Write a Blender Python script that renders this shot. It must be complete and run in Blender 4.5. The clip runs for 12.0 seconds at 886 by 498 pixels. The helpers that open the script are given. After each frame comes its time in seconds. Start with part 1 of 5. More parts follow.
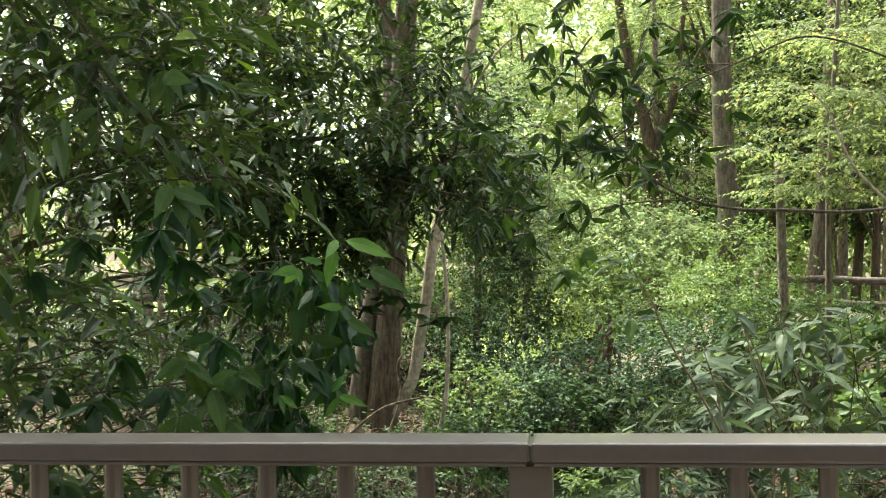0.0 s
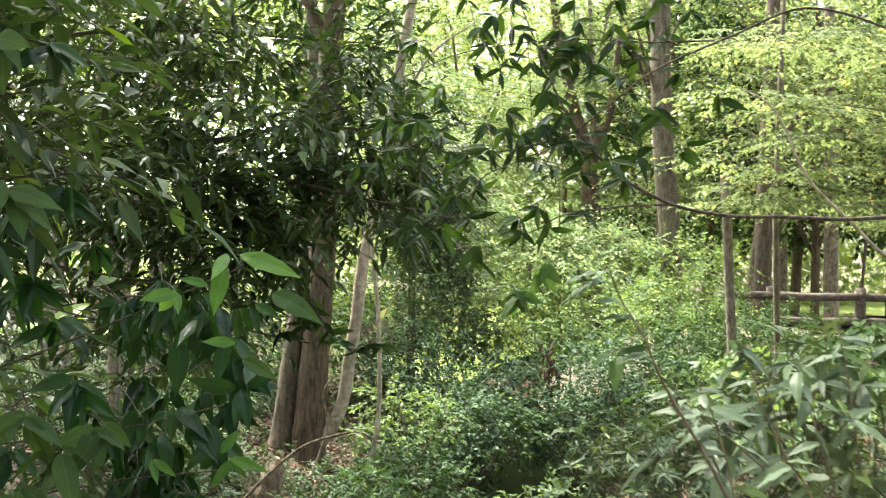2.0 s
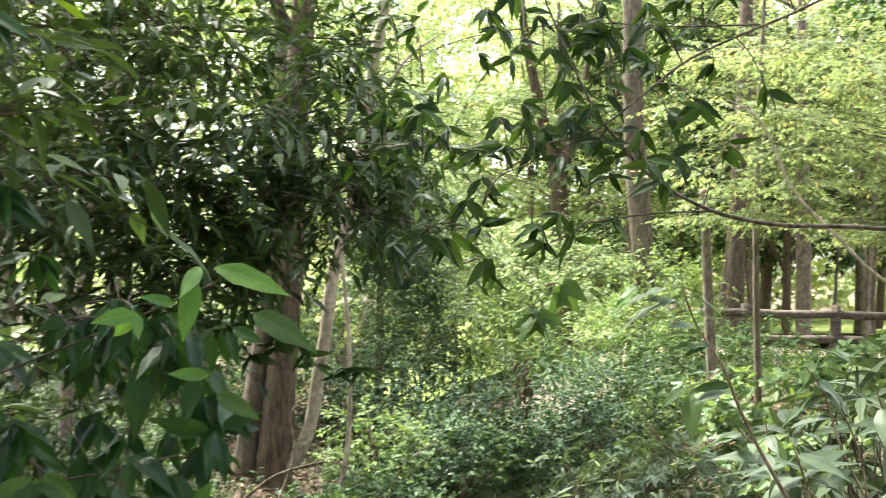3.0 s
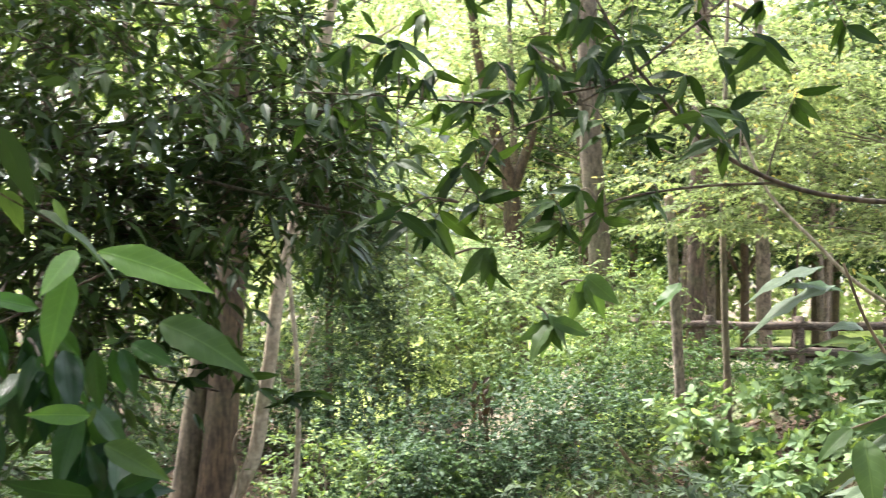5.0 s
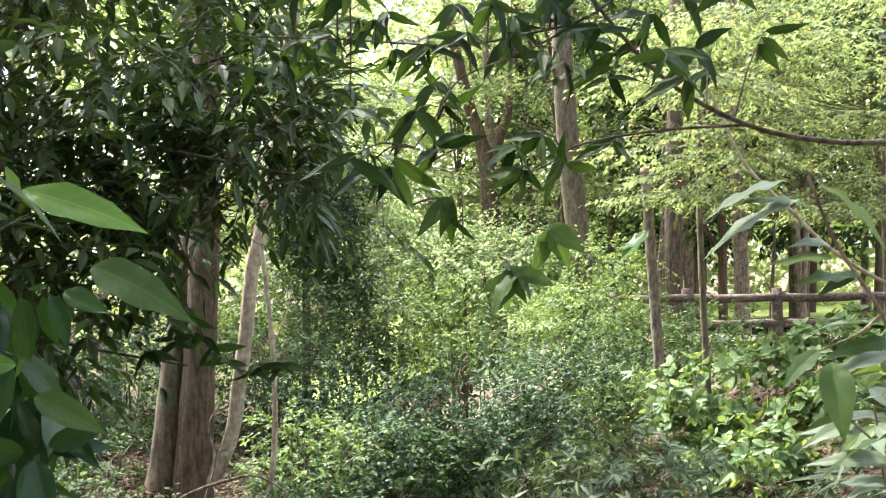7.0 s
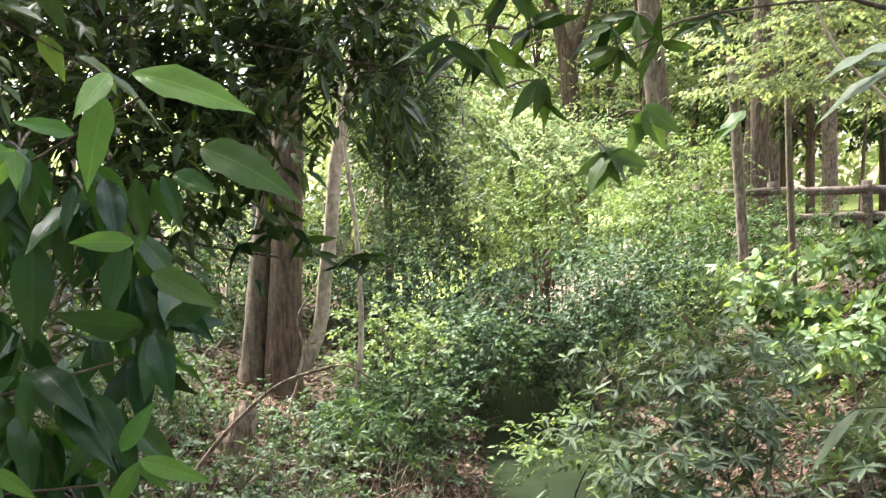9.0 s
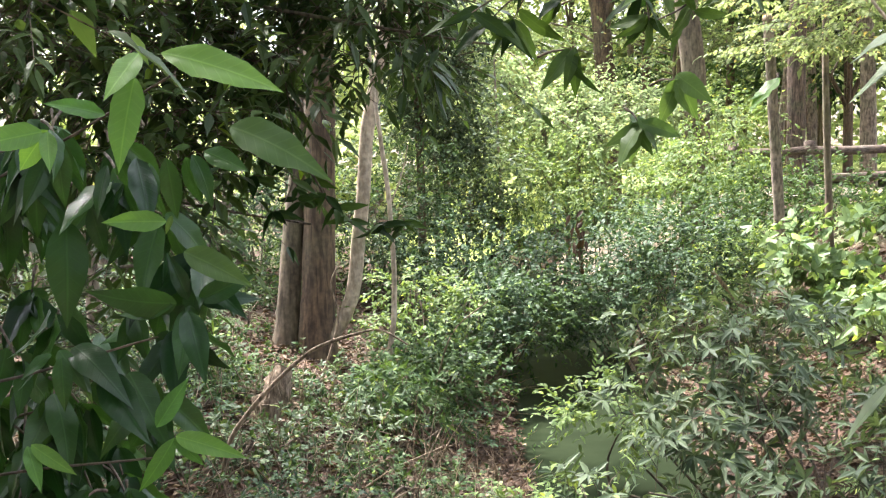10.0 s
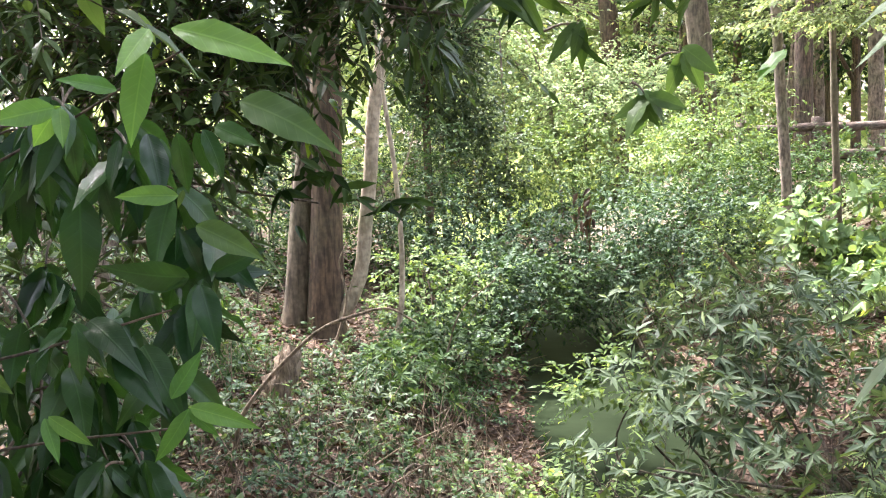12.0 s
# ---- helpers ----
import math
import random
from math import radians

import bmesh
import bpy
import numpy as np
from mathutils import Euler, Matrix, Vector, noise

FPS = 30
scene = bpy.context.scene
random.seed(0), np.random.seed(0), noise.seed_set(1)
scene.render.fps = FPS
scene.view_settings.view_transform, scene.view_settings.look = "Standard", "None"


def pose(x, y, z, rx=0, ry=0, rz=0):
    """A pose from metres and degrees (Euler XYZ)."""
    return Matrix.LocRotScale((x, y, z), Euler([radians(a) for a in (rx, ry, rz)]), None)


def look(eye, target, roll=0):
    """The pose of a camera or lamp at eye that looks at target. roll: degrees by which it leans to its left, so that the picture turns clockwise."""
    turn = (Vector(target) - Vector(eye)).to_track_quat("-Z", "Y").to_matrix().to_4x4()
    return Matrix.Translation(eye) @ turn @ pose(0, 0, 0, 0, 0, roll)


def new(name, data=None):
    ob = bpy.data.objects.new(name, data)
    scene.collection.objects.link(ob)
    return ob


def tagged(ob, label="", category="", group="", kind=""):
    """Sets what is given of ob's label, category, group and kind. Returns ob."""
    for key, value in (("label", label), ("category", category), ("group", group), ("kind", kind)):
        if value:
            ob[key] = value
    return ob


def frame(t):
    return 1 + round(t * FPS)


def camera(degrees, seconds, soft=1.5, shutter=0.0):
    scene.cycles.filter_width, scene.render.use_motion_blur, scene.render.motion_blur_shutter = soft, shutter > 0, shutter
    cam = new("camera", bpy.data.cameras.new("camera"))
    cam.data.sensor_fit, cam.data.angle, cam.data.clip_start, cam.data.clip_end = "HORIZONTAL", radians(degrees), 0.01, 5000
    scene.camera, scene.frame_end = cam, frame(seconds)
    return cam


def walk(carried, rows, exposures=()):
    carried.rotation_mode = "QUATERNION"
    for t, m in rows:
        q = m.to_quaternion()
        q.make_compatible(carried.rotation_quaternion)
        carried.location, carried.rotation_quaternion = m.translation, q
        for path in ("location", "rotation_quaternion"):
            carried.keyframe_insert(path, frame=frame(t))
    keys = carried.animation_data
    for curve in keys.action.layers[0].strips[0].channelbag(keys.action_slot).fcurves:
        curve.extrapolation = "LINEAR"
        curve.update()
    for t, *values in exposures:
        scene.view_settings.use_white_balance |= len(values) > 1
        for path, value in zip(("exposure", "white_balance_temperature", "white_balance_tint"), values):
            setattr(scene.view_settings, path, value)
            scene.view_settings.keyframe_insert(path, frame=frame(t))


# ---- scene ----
cam = camera(44.8, 12.0, 1.1, 0.6)
METRES, EYE, TILT, LEAN, TURN = 2.2, 1.5, -17.0, 2.0, 0.0
ROWS = [
    (0.0, 0.0, 0.0, 0.0, -0.98, 16.99, -3.2),
    (0.5, 0.0067, 0.0600, 0.0145, -1.64, 17.11, -3.03),
    (1.0, -0.0145, 0.1444, 0.0423, -3.6, 16.8, -2.57),
    (1.5, -0.0121, 0.2332, 0.0674, -6.55, 17.36, -0.86),
    (2.0, 0.0114, 0.3317, 0.1022, -4.3, 18.01, -1.96),
    (2.5, -0.0007, 0.4327, 0.1276, -4.02, 18.4, -2.39),
    (3.0, -0.0294, 0.5343, 0.1609, -6.35, 18.93, -1.46),
    (3.2, -0.033, 0.573, 0.171, -7.15, 19.12, -1.06),
    (4.8, -0.0306, 0.828, 0.2345, -8.04, 19.82, -0.52),
    (5.0, -0.0303, 0.8472, 0.2376, -8.87, 19.89, 0.04),
    (5.5, -0.0242, 0.8706, 0.239, -11.09, 20.09, 1.16),
    (6.0, -0.0052, 0.8823, 0.2346, -11.62, 19.82, 1.43),
    (6.5, -0.0029, 0.884, 0.231, -10.44, 19.39, 1.51),
    (7.0, -0.0058, 0.886, 0.2225, -9.51, 18.96, 1.44),
    (9.0, -0.0197, 0.885, 0.2086, -5.32, 13.64, 0.87),
    (9.5, -0.0181, 0.8851, 0.215, -4.34, 12.49, 0.79),
    (10.0, -0.0177, 0.8823, 0.2178, -3.52, 11.57, 0.83),
    (10.5, -0.0182, 0.8799, 0.2154, -3.15, 10.95, 0.92),
    (11.0, -0.0188, 0.8774, 0.2143, -3.04, 10.5, 1.07),
    (11.5, -0.0191, 0.8773, 0.2135, -3.02, 10.32, 1.16),
    (12.0, -0.0194, 0.8773, 0.2114, -3.05, 10.54, 1.24),
]
walk(cam, [(t, pose(0, 0, EYE, TILT, LEAN, TURN) @ pose(METRES * x, METRES * y, METRES * z, 90 + pitch, roll, yaw)) for t, x, y, z, yaw, pitch, roll in ROWS],
     [(0.0, 2.22, 6800, -1), (2.5, 2.78, 6600, 5), (5.0, 2.83, 6400, 10), (6.5, 2.74, 6350, 12), (9.5, 2.95, 6450, 15), (12.0, 3.12, 6250, 19)])
# ---- world, sun ----
world = bpy.data.worlds.new("sky")
scene.world = world
world.use_nodes = True
wn = world.node_tree.nodes
sky = wn.new("ShaderNodeTexSky")
sky.sky_type, sky.sun_disc = "NISHITA", False
SUN_UP, SUN_ROUND = 64.0, -40.0   # degrees above the horizon, and clockwise from straight ahead
sky.sun_elevation, sky.sun_rotation = radians(SUN_UP), radians(SUN_ROUND)
sky.air_density, sky.dust_density, sky.ozone_density = 1.0, 4.0, 1.0
haze = wn.new("ShaderNodeHueSaturation")      # thin white haze
haze.inputs["Saturation"].default_value = 0.45
world.node_tree.links.new(sky.outputs[0], haze.inputs["Color"])
world.node_tree.links.new(haze.outputs[0], wn["Background"].inputs[0])
wn["Background"].inputs[1].default_value = 0.15
sun_data = bpy.data.lights.new("sun", "SUN")
sun_data.energy, sun_data.angle, sun_data.color = 3.6, radians(7.0), (1.0, 0.96, 0.88)
sun = new("sun", sun_data)
sun_from = Vector((math.sin(radians(SUN_ROUND)) * math.cos(radians(SUN_UP)), math.cos(radians(SUN_ROUND)) * math.cos(radians(SUN_UP)), math.sin(radians(SUN_UP))))
sun.matrix_world = look(sun_from * 60, (0, 0, 0))

# ---- materials ----


def material(name):
    m = bpy.data.materials.new(name)
    m.use_nodes = True
    return m, m.node_tree.nodes, m.node_tree.links


def ramp_between(nodes, links, fac, low, high, at=(0.3, 0.7)):
    r = nodes.new("ShaderNodeValToRGB")
    r.color_ramp.elements[0].color, r.color_ramp.elements[1].color = (*low, 1), (*high, 1)
    r.color_ramp.elements[0].position, r.color_ramp.elements[1].position = at
    links.new(fac, r.inputs[0])
    return r.outputs[0]


def noise_at(nodes, links, scale, detail=4.0, stretch=None, coord="Object"):
    co = nodes.new("ShaderNodeTexCoord")
    n = nodes.new("ShaderNodeTexNoise")
    n.inputs["Scale"].default_value, n.inputs["Detail"].default_value = scale, detail
    if stretch:
        mp = nodes.new("ShaderNodeMapping")
        mp.inputs["Scale"].default_value = stretch
        links.new(co.outputs[coord], mp.inputs[0])
        links.new(mp.outputs[0], n.inputs["Vector"])
    else:
        links.new(co.outputs[coord], n.inputs["Vector"])
    return n.outputs[0]


def mixed(nodes, links, fac, a, b, blend="MIX"):
    mx = nodes.new("ShaderNodeMix")
    mx.data_type, mx.blend_type = "RGBA", blend
    for key, v in ((0, fac), (6, a), (7, b)):
        if isinstance(v, (int, float)):
            mx.inputs[key].default_value = v
        elif isinstance(v, tuple):
            mx.inputs[key].default_value = (*v, 1)
        else:
            links.new(v, mx.inputs[key])
    return mx.outputs[2]


def leaf_material(name, low, high, rough=0.42, through_light=0.35, odd=None, odd_share=0.04, veins=False, per_object=False, glow=(1.65, 1.6, 0.75), shine=0.25):
    """A leaf: a glossy upper skin, light coming through it, each leaf a little different."""
    m, nodes, links = material(name)
    bsdf = nodes["Principled BSDF"]
    if per_object:
        rnd = nodes.new("ShaderNodeObjectInfo").outputs["Random"]
    else:
        rnd = nodes.new("ShaderNodeNewGeometry").outputs["Random Per Island"]
    col = ramp_between(nodes, links, rnd, low, high, (0.05, 0.95))
    patch = ramp_between(nodes, links, noise_at(nodes, links, 1.3, 3.0), (0.72, 0.74, 0.7), (1.2, 1.18, 1.1))
    col = mixed(nodes, links, 1.0, col, patch, "MULTIPLY")
    if odd:
        big = nodes.new("ShaderNodeMath")
        big.operation = "LESS_THAN"
        big.inputs[1].default_value = odd_share
        links.new(rnd, big.inputs[0])
        col = mixed(nodes, links, big.outputs[0], col, odd)
    if veins:
        at = nodes.new("ShaderNodeAttribute")
        at.attribute_name = "blade"
        sep = nodes.new("ShaderNodeSeparateXYZ")
        links.new(at.outputs["Vector"], sep.inputs[0])
        rib = nodes.new("ShaderNodeMath")
        rib.operation = "ABSOLUTE"
        links.new(sep.outputs[1], rib.inputs[0])
        side = nodes.new("ShaderNodeMath")      # side veins run forward from the midrib
        side.operation, side.inputs[1].default_value = "MULTIPLY_ADD", -0.16
        links.new(rib.outputs[0], side.inputs[0])
        links.new(sep.outputs[0], side.inputs[2])
        wave = nodes.new("ShaderNodeMath")
        wave.operation, wave.inputs[1].default_value = "MULTIPLY", 62.0
        links.new(side.outputs[0], wave.inputs[0])
        sn = nodes.new("ShaderNodeMath")
        sn.operation = "SINE"
        links.new(wave.outputs[0], sn.inputs[0])
        line = ramp_between(nodes, links, sn.outputs[0], (0, 0, 0), (0.16, 0.16, 0.16), (0.80, 1.0))
        mid = ramp_between(nodes, links, rib.outputs[0], (0.5, 0.5, 0.5), (0, 0, 0), (0.015, 0.08))
        both = mixed(nodes, links, 1.0, mid, line, "LIGHTEN")
        pale = mixed(nodes, links, 1.0, col, (1.7, 1.6, 1.6), "MULTIPLY")
        col = mixed(nodes, links, both, col, pale)
        bump = nodes.new("ShaderNodeBump")
        bump.inputs["Strength"].default_value, bump.inputs["Distance"].default_value = 0.25, 0.002
        links.new(both, bump.inputs["Height"])
        links.new(bump.outputs[0], bsdf.inputs["Normal"])
    links.new(col, bsdf.inputs["Base Color"])
    bsdf.inputs["Roughness"].default_value = rough
    bsdf.inputs["Specular IOR Level"].default_value = shine
    tr = nodes.new("ShaderNodeBsdfTranslucent")
    warm = mixed(nodes, links, 1.0, col, glow, "MULTIPLY")
    links.new(warm, tr.inputs[0])
    ms = nodes.new("ShaderNodeMixShader")
    ms.inputs[0].default_value = through_light
    links.new(bsdf.outputs[0], ms.inputs[1])
    links.new(tr.outputs[0], ms.inputs[2])
    links.new(ms.outputs[0], nodes["Material Output"].inputs[0])
    return m


def bark_material(name, low, high, moss=(0.07, 0.09, 0.04), moss_share=0.3, stretch=(9, 9, 1.6), depth=0.02, crack_tone=0.42):
    m, nodes, links = material(name)
    bsdf = nodes["Principled BSDF"]
    grain = noise_at(nodes, links, 3.0, 8.0, stretch)
    blotch = noise_at(nodes, links, 2.2, 4.0)
    col = ramp_between(nodes, links, grain, low, high)
    col = mixed(nodes, links, ramp_between(nodes, links, blotch, (0, 0, 0), (1, 1, 1), (0.62 - moss_share * 0.4, 0.82 - moss_share * 0.3)), col, moss)
    fleck = ramp_between(nodes, links, noise_at(nodes, links, 26.0, 3.0), (0.7, 0.7, 0.7), (1.25, 1.22, 1.2))
    col = mixed(nodes, links, 1.0, col, fleck, "MULTIPLY")
    crack = ramp_between(nodes, links, noise_at(nodes, links, 9.0, 5.0, (stretch[0] * 0.8, stretch[1] * 0.8, stretch[2] * 0.6)), (crack_tone, crack_tone * 0.96, crack_tone * 0.92), (1.12, 1.12, 1.12), (0.36, 0.56))
    col = mixed(nodes, links, 1.0, col, crack, "MULTIPLY")
    links.new(col, bsdf.inputs["Base Color"])
    bsdf.inputs["Roughness"].default_value = 0.9
    bump = nodes.new("ShaderNodeBump")
    bump.inputs["Strength"].default_value, bump.inputs["Distance"].default_value = 0.9, depth
    links.new(grain, bump.inputs["Height"])
    links.new(bump.outputs[0], bsdf.inputs["Normal"])
    return m


LEAF_DARK = leaf_material("glossy evergreen leaf", (0.022, 0.046, 0.016), (0.070, 0.117, 0.038), 0.42, 0.32, (0.16, 0.26, 0.03), 0.02, shine=0.3)
LEAF_NEAR = leaf_material("near evergreen leaf", (0.010, 0.038, 0.011), (0.036, 0.092, 0.024), 0.30, 0.30, shine=0.32, veins=True, per_object=True)
LEAF_HANG = leaf_material("hanging olive-green leaf", (0.012, 0.030, 0.008), (0.050, 0.092, 0.024), 0.5, 0.30, shine=0.14, veins=True, per_object=True)
LEAF_SOFT = leaf_material("soft green hanging leaf", (0.055, 0.105, 0.036), (0.095, 0.160, 0.054), 0.5, 0.40, shine=0.18, veins=True, per_object=True)
LEAF_YOUNG = leaf_material("young leaf", (0.075, 0.18, 0.042), (0.135, 0.26, 0.062), 0.36, 0.40, veins=True, per_object=True)
LEAF_GREY = leaf_material("grey-green leaf", (0.036, 0.060, 0.033), (0.112, 0.156, 0.086), 0.5, 0.20, (0.16, 0.22, 0.07), 0.05)
LEAF_GREYNEAR = leaf_material("near grey-green leaf", (0.082, 0.120, 0.070), (0.155, 0.208, 0.125), 0.46, 0.30, glow=(1.2, 1.3, 0.85), shine=0.3, veins=True, per_object=True)
LEAF_SHRUB = leaf_material("small shrub leaf", (0.017, 0.039, 0.015), (0.066, 0.111, 0.043), 0.55, 0.26, (0.14, 0.20, 0.05), 0.04, shine=0.13)
LEAF_BLUE = leaf_material("bluish shrub leaf", (0.016, 0.037, 0.020), (0.058, 0.101, 0.053), 0.5, 0.22, (0.14, 0.21, 0.06), 0.03, shine=0.16)
LEAF_FRESH = leaf_material("fresh yellow-green leaf", (0.060, 0.102, 0.042), (0.160, 0.225, 0.092), 0.5, 0.34, (0.30, 0.35, 0.10), 0.04, shine=0.16)
# part of the sun's brightness is carried by this leaf colour itself
LEAF_BRIGHT = leaf_material("maple leaf with sunlight in its colour", (0.080, 0.112, 0.048), (0.205, 0.252, 0.118), 0.55, 0.50, (0.36, 0.30, 0.10), 0.04, glow=(1.45, 1.45, 1.1), shine=0.12)
# lit copy of the fresh leaf: the clearing's sunlight is painted into it
LEAF_LIT = leaf_material("clearing leaf with sunlight in its colour", (0.12, 0.18, 0.085), (0.31, 0.37, 0.20), 0.55, 0.55, (0.4, 0.4, 0.14), 0.05, glow=(1.45, 1.5, 1.3), shine=0.12)
LEAF_BROAD = leaf_material("broad pale leaf", (0.058, 0.108, 0.044), (0.205, 0.285, 0.132), 0.5, 0.30, (0.36, 0.46, 0.12), 0.04, shine=0.2)
# far haze and strong sun are put into this pale leaf colour
LEAF_FAR = leaf_material("distant leaf with haze and sun in its colour", (0.24, 0.30, 0.145), (0.43, 0.48, 0.26), 0.55, 0.58, (0.4, 0.4, 0.16), 0.08, glow=(1.5, 1.5, 1.3), shine=0.12)
LEAF_DEAD = leaf_material("fallen leaf", (0.026, 0.015, 0.009), (0.088, 0.053, 0.034), 0.7, 0.12, (0.20, 0.15, 0.10), 0.07)
BARK_BROWN = bark_material("brown bark", (0.046, 0.030, 0.018), (0.122, 0.080, 0.048), (0.090, 0.074, 0.042), 0.4, (5, 5, 1.0), 0.014, 0.5)
BARK_RED = bark_material("reddish-brown bark", (0.055, 0.038, 0.028), (0.150, 0.104, 0.078), moss_share=0.2)
BARK_GREY = bark_material("grey-brown bark", (0.066, 0.050, 0.033), (0.170, 0.132, 0.092), (0.11, 0.100, 0.060), 0.45, (4, 4, 1.2), 0.012, 0.55)
BARK_PALE = bark_material("pale smooth bark", (0.20, 0.162, 0.115), (0.40, 0.335, 0.255), (0.20, 0.19, 0.11), 0.32, (5, 5, 2.5), 0.006, 0.8)
# paler than the other barks: distance haze is mixed into the colour
BARK_FAR = bark_material("pale grey-brown bark with haze in its colour", (0.11, 0.085, 0.065), (0.27, 0.215, 0.17), (0.16, 0.15, 0.10), 0.3, (5, 5, 2.2), 0.006)
TWIG = bark_material("twig", (0.055, 0.042, 0.030), (0.13, 0.10, 0.07), moss_share=0.1)
TWIG_PALE = bark_material("dry pale stick", (0.13, 0.095, 0.062), (0.29, 0.22, 0.155), moss_share=0.05)
LOG = bark_material("weathered log", (0.060, 0.042, 0.033), (0.16, 0.118, 0.096), (0.15, 0.13, 0.11), 0.3, (2, 9, 9), 0.008)


def ground_material():
    m, nodes, links = material("leaf litter and soil")
    bsdf = nodes["Principled BSDF"]
    big = noise_at(nodes, links, 0.8, 5.0)
    fine = noise_at(nodes, links, 18.0, 6.0)
    soil = ramp_between(nodes, links, fine, (0.020, 0.012, 0.008), (0.11, 0.060, 0.036))
    moss = ramp_between(nodes, links, fine, (0.030, 0.042, 0.015), (0.085, 0.100, 0.038))
    links.new(mixed(nodes, links, ramp_between(nodes, links, big, (0, 0, 0), (1, 1, 1), (0.5, 0.62)), soil, moss), bsdf.inputs["Base Color"])
    bsdf.inputs["Roughness"].default_value = 0.95
    bump = nodes.new("ShaderNodeBump")
    bump.inputs["Strength"].default_value, bump.inputs["Distance"].default_value = 1.0, 0.04
    links.new(fine, bump.inputs["Height"])
    links.new(bump.outputs[0], bsdf.inputs["Normal"])
    return m


def plain_material(name, low, high, rough, metal=0.0, scale=30.0, stretch=None, dent=0.001, coat=0.0):
    m, nodes, links = material(name)
    bsdf = nodes["Principled BSDF"]
    fine, wide = noise_at(nodes, links, scale, 5.0, stretch), noise_at(nodes, links, scale * 0.12, 3.0)
    col = mixed(nodes, links, 0.5, ramp_between(nodes, links, fine, low, high), ramp_between(nodes, links, wide, low, high))
    links.new(col, bsdf.inputs["Base Color"])
    bsdf.inputs["Roughness"].default_value, bsdf.inputs["Metallic"].default_value = rough, metal
    bsdf.inputs["Coat Weight"].default_value, bsdf.inputs["Coat Roughness"].default_value = coat, 0.08
    bsdf.inputs["Coat IOR"].default_value = 1.6
    bump = nodes.new("ShaderNodeBump")
    bump.inputs["Strength"].default_value, bump.inputs["Distance"].default_value = 0.5, dent
    links.new(fine, bump.inputs["Height"])
    links.new(bump.outputs[0], bsdf.inputs["Normal"])
    return m


GROUND = ground_material()
RAIL_PAINT = plain_material("brown painted metal", (0.085, 0.069, 0.069), (0.118, 0.096, 0.095), 0.3, 0.0, 60.0, dent=0.0001, coat=0.35)
DECK_WOOD = plain_material("deck board", (0.11, 0.08, 0.06), (0.24, 0.18, 0.14), 0.7, 0.0, 12.0, (1, 12, 12), 0.002)
LAWN = plain_material("mown grass", (0.20, 0.27, 0.06), (0.36, 0.40, 0.12), 0.9, 0.0, 9.0, dent=0.02)
PATH = plain_material("pale earth path", (0.36, 0.27, 0.21), (0.52, 0.42, 0.34), 0.95, 0.0, 7.0, dent=0.01)


def water_material():
    m, nodes, links = material("still green water")
    bsdf = nodes["Principled BSDF"]
    col = ramp_between(nodes, links, noise_at(nodes, links, 1.6, 3.0), (0.008, 0.012, 0.006), (0.018, 0.025, 0.013))
    links.new(col, bsdf.inputs["Base Color"])
    bsdf.inputs["Roughness"].default_value = 0.32
    bsdf.inputs["Specular IOR Level"].default_value = 0.03
    bsdf.inputs["IOR"].default_value = 1.2
    bump = nodes.new("ShaderNodeBump")
    bump.inputs["Strength"].default_value, bump.inputs["Distance"].default_value = 0.15, 0.01
    links.new(noise_at(nodes, links, 7.0, 2.0), bump.inputs["Height"])
    links.new(bump.outputs[0], bsdf.inputs["Normal"])
    return m


WATER = water_material()

# ---- tools for making meshes ----
RNG = np.random.default_rng(11)
Z = np.array([0.0, 0.0, 1.0])


def unit(v):
    return v / np.maximum(np.linalg.norm(v, axis=-1, keepdims=True), 1e-9)


def mesh_object(name, verts, quads, tris, mat, parent=None, label="", smooth=True, blade=None):
    """One mesh object out of arrays of corners."""
    me = bpy.data.meshes.new(name)
    quads, tris = np.asarray(quads, np.int32).reshape(-1, 4), np.asarray(tris, np.int32).reshape(-1, 3)
    verts = np.asarray(verts, np.float32).reshape(-1, 3)
    me.vertices.add(len(verts))
    me.vertices.foreach_set("co", verts.ravel())
    loops = np.concatenate([quads.ravel(), tris.ravel()])
    me.loops.add(len(loops))
    me.loops.foreach_set("vertex_index", loops)
    starts = np.concatenate([np.arange(len(quads)) * 4, len(quads) * 4 + np.arange(len(tris)) * 3])
    me.polygons.add(len(starts))
    me.polygons.foreach_set("loop_start", starts.astype(np.int32))
    me.polygons.foreach_set("use_smooth", np.full(len(starts), smooth))
    me.update(calc_edges=True)
    if blade is not None:
        me.attributes.new("blade", "FLOAT_VECTOR", "POINT").data.foreach_set("vector", np.asarray(blade, np.float32).ravel())
    me.materials.append(mat)
    ob = new(name, me)
    ob.parent = parent
    if label:
        ob["label"] = label
    return ob


def thing(name, at, label, category, group="", kind=""):
    ob = new(name)
    ob.location = at
    ob.empty_display_size = 0.1
    return tagged(ob, label, category, group, kind)


def in_thing(ob, verts):
    """World places as seen from the thing's own origin."""
    return np.asarray(verts, float) - np.array(ob.location)


# leaf outlines: rows along the blade of (how far along, half width); 1 is the whole length or half width
LONG = [(0.0, 0.0), (0.18, 0.64), (0.44, 1.0), (0.76, 0.50), (1.0, 0.0)]
OVAL = [(0.0, 0.0), (0.20, 0.68), (0.50, 1.0), (0.82, 0.62), (1.0, 0.0)]
BRIEF = [(0.0, 0.0), (0.42, 1.0), (1.0, 0.0)]
SMALL = [(0.0, 0.0), (0.25, 0.86), (0.58, 0.88), (1.0, 0.0)]


